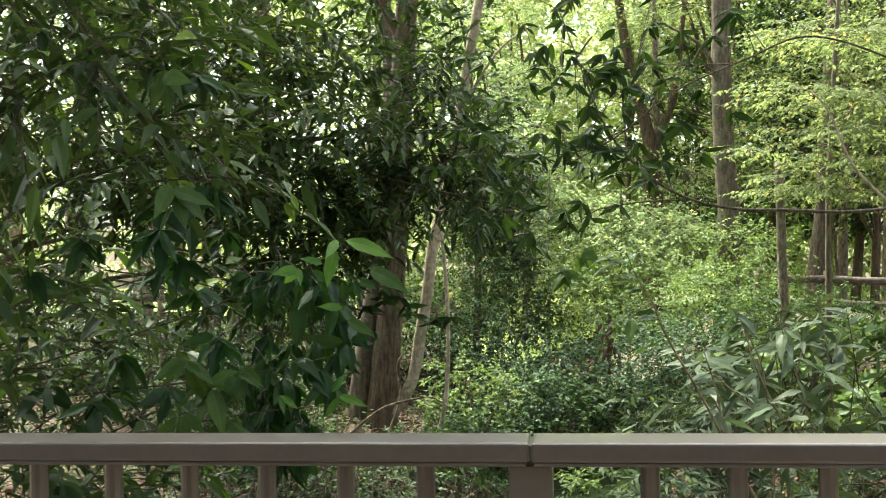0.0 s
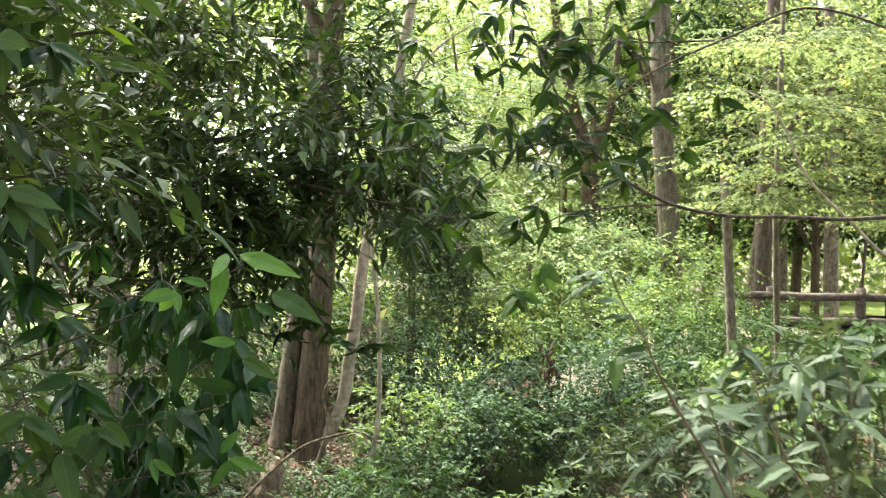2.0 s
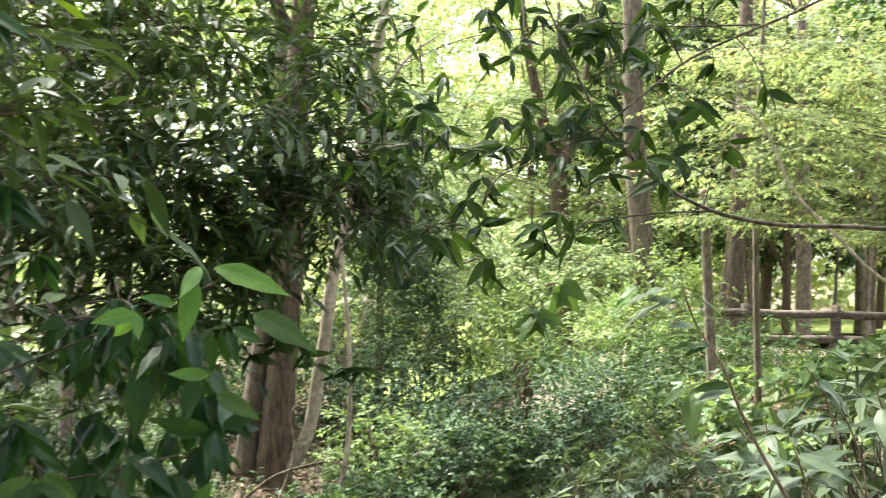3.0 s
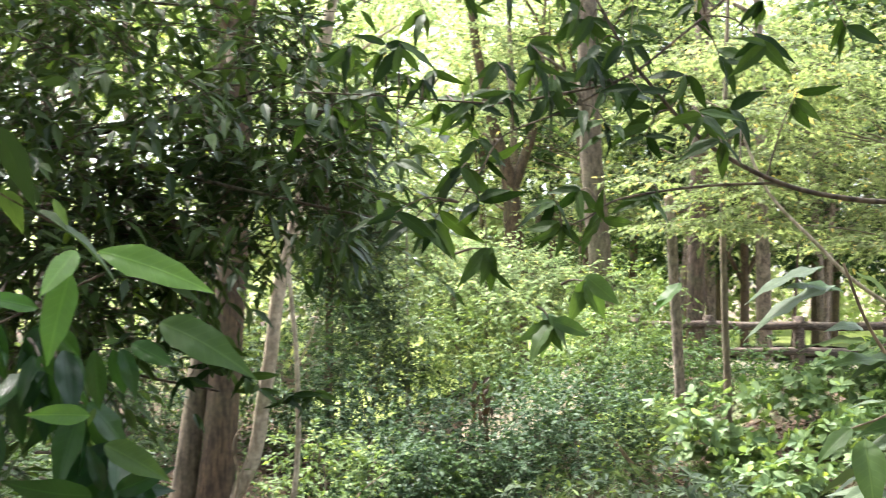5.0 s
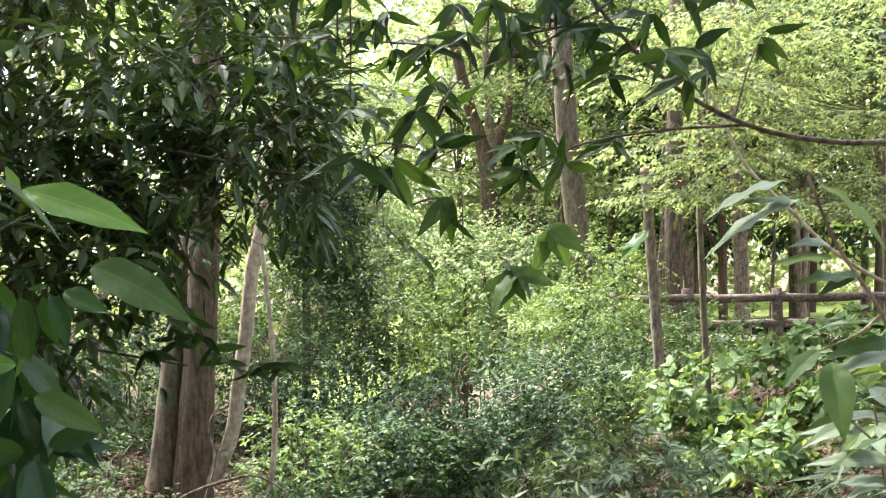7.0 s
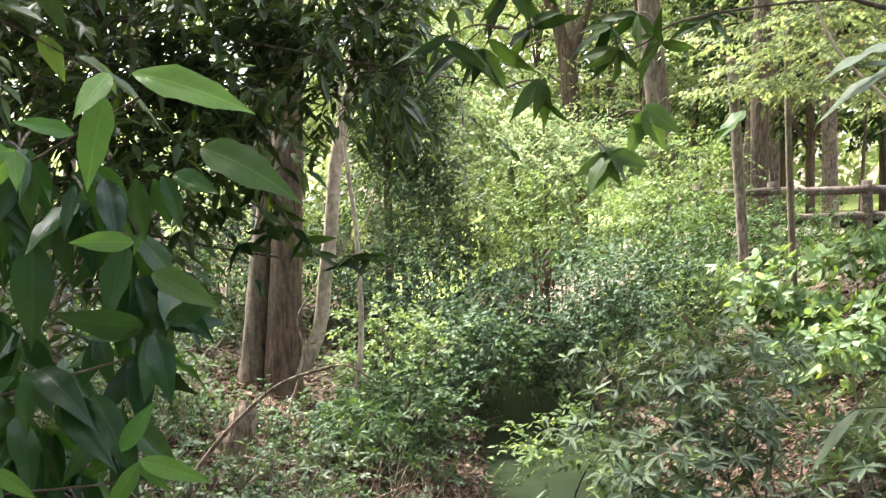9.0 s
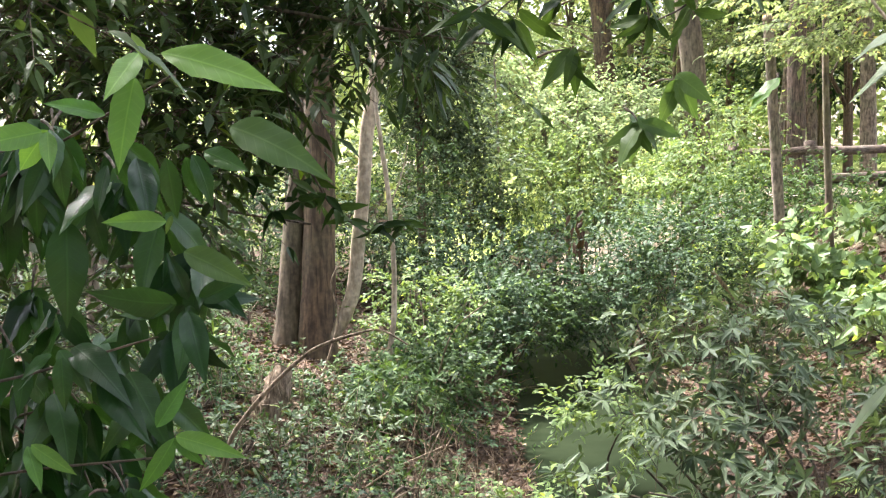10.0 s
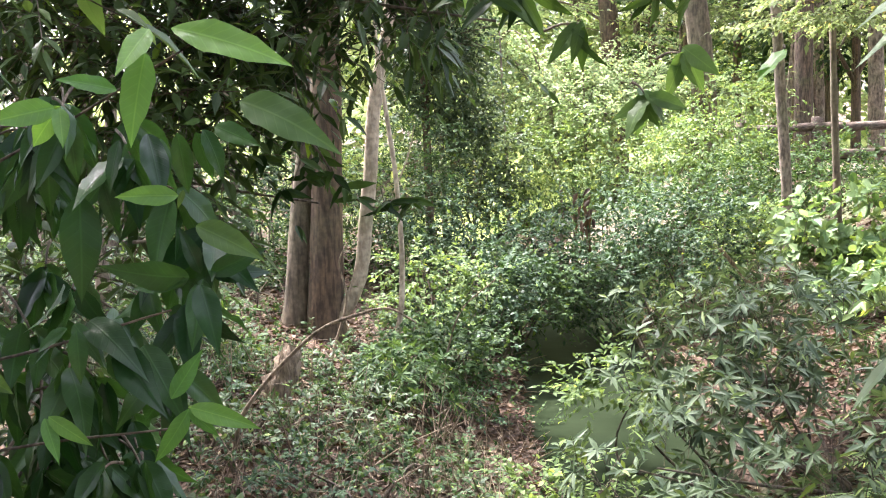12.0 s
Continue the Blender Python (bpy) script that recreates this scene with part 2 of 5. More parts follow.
def outline(rows, cols=(-1.0, 0.0, 1.0)):
    """Corners (along, across) of a blade with a midrib, and its faces."""
    pts, quads, tris, w = [(rows[0][0], 0.0)], [], [], len(cols)
    for u, h in rows[1:-1]:
        pts += [(u, h * c) for c in cols]
    pts.append((rows[-1][0], 0.0))
    n, tip = len(rows) - 2, len(pts) - 1
    last = 1 + w * (n - 1)
    for j in range(w - 1):
        tris += [(0, j + 2, j + 1), (last + j, last + j + 1, tip)]
        for k in range(n - 1):
            a, b = 1 + w * k + j, 1 + w * (k + 1) + j
            quads.append((a, a + 1, b + 1, b))
    return np.array(pts), np.array(quads, int).reshape(-1, 4), np.array(tris, int)


def blades(pos, way, up, length, half, rows=BRIEF, fold=0.25, droop=0.25, wave=0.0, rng=RNG, cols=(-1.0, 0.0, 1.0)):
    """Corners and faces of many leaves: bases, directions, up sides, lengths and half widths."""
    pts, quads, tris = outline(rows, cols)
    way = unit(way)
    side = unit(np.cross(way, up))
    top = np.cross(side, way)
    n, k = len(pos), len(pts)
    u, v = pts[:, 0], pts[:, 1]
    length, half = np.broadcast_to(length, n), np.broadcast_to(half, n)
    curl = droop * rng.uniform(0.3, 1.7, n)
    fl = fold * rng.uniform(0.2, 1.8, n)
    co = pos[:, None] + way[:, None] * (length[:, None] * u)[..., None] + side[:, None] * (half[:, None] * v)[..., None]
    rise = half[:, None] * (np.abs(v) - 0.45 * v * v * (len(cols) > 3)) * fl[:, None]
    if wave:
        rise = rise + half[:, None] * np.abs(v) * wave * np.sin(u * 17 + rng.uniform(0, 6, n)[:, None] + v * 2)
    co = co + top[:, None] * rise[..., None]
    co[..., 2] -= (curl * length)[:, None] * u ** 2
    shift = (np.arange(n) * k)[:, None, None]
    blade = np.broadcast_to(np.stack([u, v, 0 * u], -1), (n, k, 3))
    return co.reshape(-1, 3), (quads[None] + shift).reshape(-1, 4), (tris[None] + shift).reshape(-1, 3), blade.reshape(-1, 3)


def smooth_line(points, steps=6):
    """A Catmull-Rom curve through the points."""
    p = np.asarray(points, float)
    p = np.concatenate([2 * p[:1] - p[1:2], p, 2 * p[-1:] - p[-2:-1]])
    out = []
    for a, b, c, d in zip(p, p[1:], p[2:], p[3:]):
        for s in np.arange(steps) / steps:
            out.append(0.5 * (2 * b + (c - a) * s + (2 * a - 5 * b + 4 * c - d) * s * s + (3 * b - a - 3 * c + d) * s ** 3))
    return np.array(out + [p[-2]])


def tube(points, radii, sides=8, rough=0.0, rng=RNG):
    """Corners and faces of a tapered tube along a line; radii: at its ends, or at each point."""
    p = np.asarray(points, float)
    n = len(p)
    r = np.interp(np.linspace(0, 1, n), np.linspace(0, 1, len(radii)), radii)
    t = unit(np.gradient(p, axis=0))
    ref = np.array([1.0, 0, 0]) if abs(t[0, 0]) < 0.8 else np.array([0, 1.0, 0])
    s = unit(np.cross(t, ref))
    b = np.cross(t, s)
    a = np.linspace(0, 2 * np.pi, sides, endpoint=False)
    rr = r[:, None] * (1 + (rough * rng.normal(0, 1, (n, sides)) if rough else 0))
    co = p[:, None] + s[:, None] * (rr * np.cos(a))[..., None] + b[:, None] * (rr * np.sin(a))[..., None]
    i, j = np.meshgrid(np.arange(n - 1), np.arange(sides), indexing="ij")
    quads = np.stack([i * sides + j, i * sides + (j + 1) % sides, (i + 1) * sides + (j + 1) % sides, (i + 1) * sides + j], -1).reshape(-1, 4)
    return co.reshape(-1, 3), quads


def joined(pieces):
    """Several (corners, quads) as one."""
    verts, quads, base = [], [], 0
    for v, q in pieces:
        verts.append(v)
        quads.append(q + base)
        base += len(v)
    return np.concatenate(verts), np.concatenate(quads)


def thin_sticks(a, b, radius, sag=0.0):
    """Many short three-sided twigs from a to b."""
    n = len(a)
    mid = (a + b) / 2
    mid[:, 2] += sag
    side = unit(np.cross(b - a, Z + 0.01))
    top = unit(np.cross(side, b - a))
    ring = [(side * math.cos(w) + top * math.sin(w)) for w in (0.5, 2.6, 4.7)]
    radius = np.broadcast_to(radius, n)[:, None]
    rows = [[c + o * radius * k for o in ring] for c, k in ((a, 1.0), (mid, 0.75), (b, 0.4))]
    verts = np.stack([x for row in rows for x in row], 1)
    q = np.array([(r * 3 + j, r * 3 + (j + 1) % 3, r * 3 + 3 + (j + 1) % 3, r * 3 + 3 + j) for r in range(2) for j in range(3)])
    return verts.reshape(-1, 3), (q[None] + (np.arange(n) * 9)[:, None, None]).reshape(-1, 4)


# kinds of foliage: leaf length, half width over length, leaves on a spray, spray length, how far leaves hang, whorl at the tip, outline
STYLE = {
    "oak": dict(size=0.098, half=0.18, count=9, spray=0.34, hang=0.20, whorl=False, rows=LONG, fold=0.3, droop=0.22),
    "fine": dict(size=0.058, half=0.235, count=11, spray=0.21, hang=0.10, whorl=False, rows=SMALL, fold=0.3, droop=0.15, cols=(-1.0, 1.0)),
    "tiny": dict(size=0.040, half=0.30, count=10, spray=0.18, hang=0.05, whorl=False, rows=BRIEF, fold=0.3, droop=0.1, cols=(-1.0, 1.0)),
    "spear": dict(size=0.125, half=0.118, count=8, spray=0.22, hang=0.10, whorl=True, rows=LONG, fold=0.3, droop=0.22),
    "broad": dict(size=0.135, half=0.27, count=7, spray=0.16, hang=-0.05, whorl=True, rows=OVAL, fold=0.25, droop=0.2),
    "maple": dict(size=0.075, half=0.36, count=11, spray=0.42, hang=0.0, whorl=False, rows=BRIEF, fold=0.2, droop=0.1, cols=(-1.0, 1.0)),
    "tier": dict(size=0.085, half=0.30, count=13, spray=0.50, hang=0.14, whorl=False, rows=BRIEF, fold=0.2, droop=0.30, tilt=0.24, cols=(-1.0, 1.0)),
    "clump": dict(size=0.17, half=0.34, count=9, spray=0.55, hang=0.15, whorl=False, rows=BRIEF, fold=0.3, droop=0.2, cols=(-1.0, 1.0)),
}


def sprays(origin, way, style, scale=1.0, rng=RNG):
    """Leaves and twigs of many sprays: (leaf corners, quads, tris, blade), (twig corners, quads)."""
    s = STYLE[style]
    n, k = len(origin), s["count"]
    way, tilt = unit(way), s.get("tilt", 0.34)
    long = s["spray"] * scale * rng.uniform(0.6, 1.35, n)
    side = unit(np.cross(way, Z + 0.001))
    top = np.cross(side, way)
    if s["whorl"]:
        along = 1 - rng.uniform(0, 0.35, (n, k))
        turn = np.arange(k) * 2.4 + rng.uniform(0, 6.28, (n, 1))
        out = side[:, None] * np.cos(turn)[..., None] + top[:, None] * np.sin(turn)[..., None]
        lw = way[:, None] * rng.uniform(0.25, 0.8, (n, k, 1)) + out - Z * s["hang"]
        up = way[:, None] + 0.25 * rng.normal(0, 1, (n, k, 3))
    else:
        along = np.linspace(0.12, 1, k) + rng.uniform(-0.06, 0.06, (n, k))
        sign = np.where(np.arange(k) % 2, 1.0, -1.0)[None, :, None] * np.where(np.arange(k) == k - 1, 0.1, 1.0)[None, :, None]
        lw = way[:, None] * 0.75 + side[:, None] * sign * rng.uniform(0.4, 1.1, (n, k, 1)) - Z * s["hang"] + tilt * rng.normal(0, 1, (n, k, 3))
        up = Z + tilt * rng.normal(0, 1, (n, k, 3))
    pos = origin[:, None] + way[:, None] * (long[:, None] * along)[..., None]
    pos[..., 2] -= 0.3 * long[:, None] * along ** 2 * (0.4 + s["hang"])
    size = s["size"] * scale * rng.uniform(0.55, 1.2, (n, k))
    leaf = blades(pos.reshape(-1, 3), lw.reshape(-1, 3), up.reshape(-1, 3), size.ravel(), size.ravel() * s["half"], s["rows"], s["fold"], s["droop"], rng=rng, cols=s.get("cols", (-1.0, 0.0, 1.0)))
    end = origin + way * long[:, None]
    end[:, 2] -= 0.3 * long * (0.4 + s["hang"])
    twig = thin_sticks(origin - way * 0.05, end, 0.0032 * scale, 0.02)
    return leaf, twig


def cloud(centre, radii, n, rng=RNG, shell=0.5):
    """Places in an uneven ellipsoid, denser towards its skin, and the ways out of it."""
    d = unit(rng.normal(0, 1, (n, 3)))
    r = rng.uniform(0, 1, n) ** (1 / 3) * (1 - shell) + shell * rng.uniform(0.55, 1, n)
    lump = np.array([1 + 0.28 * noise.noise(Vector(x * 1.7) + Vector(centre)) * 2 for x in d])
    p = np.array(centre) + d * (r * lump)[:, None] * np.array(radii)
    if n >= 40:      # most of the sprays gather in smaller tufts, with gaps between
        m = max(5, n // 16)
        hub = np.array(centre) + unit(rng.normal(0, 1, (m, 3))) * (rng.uniform(0.25, 1, m) ** 0.5)[:, None] * np.array(radii)
        own = rng.integers(0, m, n)
        in_tuft = rng.uniform(0, 1, n) < 0.78
        tuft = hub[own] + rng.normal(0, 0.17, (n, 3)) * np.array(radii)
        d = np.where(in_tuft[:, None], unit((tuft - hub[own]) / np.array(radii) + 0.12 * (hub[own] - np.array(centre)) / np.array(radii)), d)
        p = np.where(in_tuft[:, None], tuft, p)
    return p, d


def foliage(parent, name, mat, style, clouds, scale=1.0, twig_mat=None, rng=RNG, rise=None, spread=0.45, label="", flat=0.6):
    """Crown or bush leaves that fill clouds of (centre, radii, number of sprays)."""
    ps, ds = zip(*[cloud(c, r, n, rng) for c, r, n in clouds])
    p, d = np.concatenate(ps), np.concatenate(ds)
    if rise is None:      # shoots of whorled shrubs stand up, so that their leaves spread level
        rise = 1.0 if STYLE[style]["whorl"] else 0.15
    way = d * np.array([1, 1, flat]) + Z * rise + np.array([1, 1, flat / 0.6]) * spread * rng.normal(0, 1, p.shape)
    leaf, twig = sprays(in_thing(parent, p), way, style, scale, rng)
    tagged(mesh_object(name, leaf[0], leaf[1], leaf[2], mat, parent, label, smooth=False), kind="stuff")
    if twig_mat:
        tagged(mesh_object("twig_work", twig[0], twig[1], [], twig_mat, parent), kind="stuff")


def trunk_part(parent, name, points, radii, mat, sides=14, rough=0.03, label=""):
    line = smooth_line(in_thing(parent, points))
    v, q = tube(line, radii, sides, rough)
    return mesh_object(name, v, q, [], mat, parent, label)


# ---- the lie of the land ----
STREAM = np.array([(-40, 2.2), (0, 1.6), (8, 1.62), (10, 1.68), (12, 1.85), (13.5, 2.05), (15, 2.6), (17, 2.9), (20, 2.6), (30, 0.0), (60, -10.0), (400, -90.0)])
WATER_Z = -1.0


def stream_x(y):
    return np.interp(y, STREAM[:, 0], STREAM[:, 1])


def step(x, a, b):
    t = np.clip((x - a) / (b - a), 0, 1)
    return t * t * (3 - 2 * t)


def ground_z(x, y):
    """Height of the ground: a narrow bed, banks, and woodland floor above them."""
    x, y = np.asarray(x, float), np.asarray(y, float)
    s = x - stream_x(y)
    left = step(-s, 0.42, 0.75) * 0.28 + step(-s, 0.6, 3.2) * 0.82 + step(-s, 4, 12) * 0.15
    right = step(s, 0.36, 0.7) * 0.38 + step(s, 0.6, 2.2) * 0.62 + step(s, 1.8, 3.2) * 0.65 + step(s, 6, 30) * 0.3
    h = -1.25 + np.where(s < 0, left, right)
    bump = 0.06 * np.sin(x * 1.9 + 0.7 * y) * np.sin(y * 1.3 - x * 0.6) + 0.03 * np.sin(x * 5.1 + 2) * np.sin(y * 4.3)
    far = step(np.hypot(x, y), 30, 140) * 3.0
    dip = 0.5 * (1 - step(np.abs(y - 0.6), 2.3, 4.4)) * step(np.abs(s), 1.3, 2.8)      # lower under the bridge
    return h + bump * step(np.abs(s), 0.5, 1.5) + far - dip


def build_ground():
    def axis(lo, hi, fine, reach):
        mid = np.arange(lo, hi, fine)
        grow = np.cumsum(fine * 1.22 ** np.arange(1, 60))
        grow = grow[grow < reach]
        return np.concatenate([(lo - grow)[::-1], mid, hi + grow])
    xs, ys = axis(-8, 13, 0.18, 900), axis(-3, 27, 0.20, 900)
    gx, gy = np.meshgrid(xs, ys)
    v = np.stack([gx, gy, ground_z(gx, gy)], -1).reshape(-1, 3)
    i, j = np.meshgrid(np.arange(len(ys) - 1), np.arange(len(xs) - 1), indexing="ij")
    w = len(xs)
    q = np.stack([i * w + j, i * w + j + 1, (i + 1) * w + j + 1, (i + 1) * w + j], -1).reshape(-1, 4)
    tagged(mesh_object("ground", v, q, [], GROUND), "brown leaf-littered woodland ground sloping to a stream", "ground", kind="structure")
    # water
    yy = np.arange(-6, 40, 0.5)
    v = np.concatenate([np.stack([stream_x(yy) + side, yy, np.full(len(yy), WATER_Z)], -1) for side in (-1.2, 1.2)])
    n = len(yy)
    k = np.arange(n - 1)
    q = np.stack([k, k + n, k + n + 1, k + 1], -1)
    tagged(mesh_object("water", v, q, [], WATER), "still murky green stream water between leafy banks", "water", kind="structure")


build_ground()


def strip(name, points, width, lift, mat, label, category):
    """A ribbon laid over the ground."""
    p = smooth_line([(x, y, 0) for x, y in points], 12)
    t = unit(np.gradient(p, axis=0))
    side = np.stack([-t[:, 1], t[:, 0], 0 * t[:, 0]], -1)
    cols = np.linspace(-0.5, 0.5, 9) * width
    v = p[:, None] + side[:, None] * cols[None, :, None]
    v[..., 2] = ground_z(v[..., 0], v[..., 1]) + lift
    n, w = v.shape[:2]
    i, j = np.meshgrid(np.arange(n - 1), np.arange(w - 1), indexing="ij")
    q = np.stack([i * w + j, i * w + j + 1, (i + 1) * w + j + 1, (i + 1) * w + j], -1).reshape(-1, 4)
    tagged(mesh_object(name, v.reshape(-1, 3), q, [], mat), label, category, kind="structure")


strip("path", [(3, 20.5), (8, 18.6), (14, 18.4), (26, 20)], 2.2, 0.08, PATH, "pale trodden earth path behind the log fence", "path")
strip("lawn", [(2, 31), (12, 27), (30, 28)], 13.0, 0.24, LAWN, "sunlit mown grass beyond the trees", "lawn")
strip("lawn_left", [(-26, 24), (-14, 22), (-5, 25)], 9.0, 0.24, LAWN, "sunlit grass clearing behind the fence", "lawn")


# ---- the footbridge: deck and railing ----
RAIL_ORIGIN, RAIL_YAW, RAIL_SLOPE = np.array([0.149, 1.76, 1.184]), -7.0, 2.5


def box(bm, x0, x1, y0, y1, z0, z1):
    v = [bm.verts.new((x, y, z)) for z in (z0, z1) for y in (y0, y1) for x in (x0, x1)]
    for f in ((0, 2, 3, 1), (4, 5, 7, 6), (0, 1, 5, 4), (2, 6, 7, 3), (0, 4, 6, 2), (1, 3, 7, 5)):
        bm.faces.new([v[k] for k in f])


def part(name, bm, mat, parent, label="", bevel=0.0, segments=2):
    if bevel:
        bmesh.ops.bevel(bm, geom=bm.edges[:], offset=bevel, segments=segments, affect="EDGES", profile=0.6)
    bmesh.ops.recalc_face_normals(bm, faces=bm.faces[:])
    me = bpy.data.meshes.new(name)
    bm.to_mesh(me)
    bm.free()
    me.materials.append(mat)
    ob = new(name, me)
    ob.parent = parent
    if label:
        ob["label"] = label
    return ob


def cylinder(bm, x, y, z0, z1, r, sides=12):
    lo = [bm.verts.new((x + r * math.cos(a), y + r * math.sin(a), z0)) for a in np.linspace(0, 2 * math.pi, sides, endpoint=False)]
    hi = [bm.verts.new((v.co.x, v.co.y, z1)) for v in lo]
    bm.faces.new(lo[::-1])
    bm.faces.new(hi)
    for k in range(sides):
        bm.faces.new((lo[k], lo[(k + 1) % sides], hi[(k + 1) % sides], hi[k]))


def railing():
    rail = thing("railing", RAIL_ORIGIN, "brown painted metal bridge railing with round balusters", "railing")
    rail.rotation_euler = (0, radians(-RAIL_SLOPE), radians(RAIL_YAW))
    rail.scale = (0.903, 0.903, 0.903)
    for x0, x1 in ((-3.6, -1.8), (-1.795, -0.0025), (0.0025, 1.795), (1.8, 3.6)):
        bm = bmesh.new()
        box(bm, x0, x1, 0.0, 0.115, -0.036, 0.0)
        hand = part("handrail", bm, RAIL_PAINT, rail, bevel=0.006, segments=3)
        bm = bmesh.new()
        box(bm, x0 + 0.004, x1 - 0.004, 0.004, 0.111, -0.044, -0.0365)
        part("rail_lip", bm, RAIL_PAINT, hand, bevel=0.003)
        bm = bmesh.new()
        box(bm, x0 + 0.05, x1 - 0.05, 0.035, 0.08, -1.03, -0.985)
        part("bottom_rail", bm, RAIL_PAINT, rail, bevel=0.003)
        for x in (np.arange(x0 + 0.216, x1 - 0.12, 0.158) if x0 > 0 else np.arange(x1 - 0.196, x0 + 0.12, -0.1545)):
            bm = bmesh.new()
            cylinder(bm, x, 0.058, -0.984, -0.045, 0.0175)
            part("baluster", bm, RAIL_PAINT, rail)
    for x in (-1.7975, 0.0, 1.7975):
        bm = bmesh.new()
        box(bm, x - 0.03, x + 0.03, 0.008, 0.107, -0.033, -0.006)
        part("sleeve", bm, RAIL_PAINT, rail)
    for x in (-3.6, -1.8, 0.0, 1.8, 3.6):
        bm = bmesh.new()
        box(bm, x - 0.04, x + 0.04, 0.018, 0.098, -1.31, -0.045)
        part("post", bm, RAIL_PAINT, rail, bevel=0.004)


railing()


def deck():
    d = thing("bridge_deck", (0.2, 0.4, 0.0), "weathered brown plank footbridge deck", "bridge")
    d.rotation_euler = (0, radians(-RAIL_SLOPE), radians(RAIL_YAW))
    for k in range(22):
        bm = bmesh.new()
        box(bm, -4.2, 4.2, -1.6 + k * 0.15, -1.6 + k * 0.15 + 0.142, -0.04, 0.0)
        part("plank", bm, DECK_WOOD, d, bevel=0.003, segments=1)
    for y in (-1.4, 0.0, 1.5):
        bm = bmesh.new()
        box(bm, -4.2, 4.2, y - 0.08, y + 0.08, -0.3, -0.041)
        part("beam", bm, DECK_WOOD, d)


deck()


# ---- trees ----


def tree(name, label, bark, trunk, radii, limbs=(), leaf=None, style="clump", clouds=(), scale=1.0, group="", sides=14, twigs=None):
    t = thing(name, trunk[0], label, "tree", group)
    trunk_part(t, "trunk", trunk, radii, bark, sides)
    for pts, rr in limbs:
        trunk_part(t, "limb", pts, rr, bark, 8)
    if clouds:
        foliage(t, "crown", leaf, style, clouds, scale, twigs)
    return t


def base_at(x, y, sink=0.15):
    return (x, y, float(ground_z(x, y)) - sink)


# the big double trunk on the left bank; its high unseen crown is added to shade the bank
tree("tree", "large tree with ridged brown bark by the stream", BARK_BROWN,
     [base_at(-0.60, 11.05), (-0.58, 11.05, -0.1), (-0.54, 11.05, 0.6), (-0.49, 11.05, 1.7), (-0.47, 11.05, 3.0), (-0.40, 11.1, 4.5), (-0.2, 11.2, 7.5), (0.0, 11.3, 10)],
     [0.20, 0.155, 0.135, 0.13, 0.12, 0.11, 0.08, 0.04],
     [([(-0.2, 11.2, 7.0), (-0.9, 10.9, 7.6), (-1.5, 10.6, 7.8)], [0.05, 0.02]), ([(-0.2, 11.2, 6.8), (-0.1, 9.4, 7.4), (0.0, 7.6, 7.6)], [0.05, 0.02]), ([(-0.15, 11.2, 7.4), (0.6, 11.0, 8.0), (1.2, 10.8, 8.3)], [0.05, 0.02]), ([(-0.45, 11.1, 3.6), (-1.2, 10.8, 4.8), (-2.4, 10.2, 5.6)], [0.06, 0.03]), ([(-0.4, 11.1, 4.3), (0.4, 11.0, 5.4), (1.3, 10.4, 6.0)], [0.05, 0.02])],
     LEAF_DARK, "clump", [((1.3, 10.4, 6.4), (0.8, 0.8, 0.5), 30), ((0.0, 11.3, 10.2), (1.6, 1.6, 0.9), 130), ((-1.5, 10.6, 7.8), (2.2, 2.0, 0.8), 170), ((1.2, 10.8, 8.3), (2.0, 1.8, 0.7), 140), ((0.0, 7.6, 7.6), (2.2, 1.6, 0.5), 300), ((-2.0, 8.6, 7.2), (1.8, 1.6, 0.5), 170)], 0.9)
tree("tree", "tree with pinkish-brown bark beside the large trunk", BARK_GREY,
     [base_at(-0.90, 11.1), (-0.84, 11.1, -0.1), (-0.77, 11.12, 0.6), (-0.64, 11.15, 1.6), (-0.58, 11.3, 2.8), (-0.72, 11.5, 4.6), (-0.9, 11.7, 7.0)],
     [0.15, 0.105, 0.09, 0.08, 0.075, 0.06, 0.03], [([(-0.6, 11.3, 2.9), (-1.2, 11.5, 3.6), (-2.0, 11.6, 4.0)], [0.03, 0.01])])
# the pale one whose foot bends
tree("tree", "slender pale-barked tree with a sharply curved foot", BARK_PALE,
     [(-0.86, 10.85, -0.56), (-0.63, 10.95, -0.33), (-0.46, 11.0, -0.17), (-0.34, 11.0, 0.0), (-0.26, 11.0, 0.24), (-0.215, 11.0, 0.57), (-0.15, 11.0, 1.04), (-0.09, 11.0, 1.6), (0.07, 11.0, 2.31), (0.22, 11.0, 3.47), (0.4, 11.0, 4.6), (0.7, 11.1, 7.0)],
     [0.066, 0.062, 0.060, 0.060, 0.059, 0.058, 0.055, 0.048, 0.02], [([(0.15, 11.0, 2.9), (0.5, 10.9, 3.5), (0.9, 10.8, 3.8)], [0.02, 0.006])], sides=12)
tree("tree", "thin crooked sapling with mottled pale bark", BARK_PALE, [base_at(-0.02, 10.7), (0.0, 10.7, -0.4), (0.06, 10.7, 0.0), (0.075, 10.7, 0.46), (0.05, 10.7, 1.03), (0.0, 10.75, 1.5), (-0.06, 10.8, 2.2), (0.0, 10.8, 3.2)],
     [0.028, 0.024, 0.022, 0.020, 0.017, 0.008], [([(0.05, 10.7, 0.9), (0.16, 10.65, 1.15), (0.22, 10.6, 1.4)], [0.008, 0.003])], sides=9)
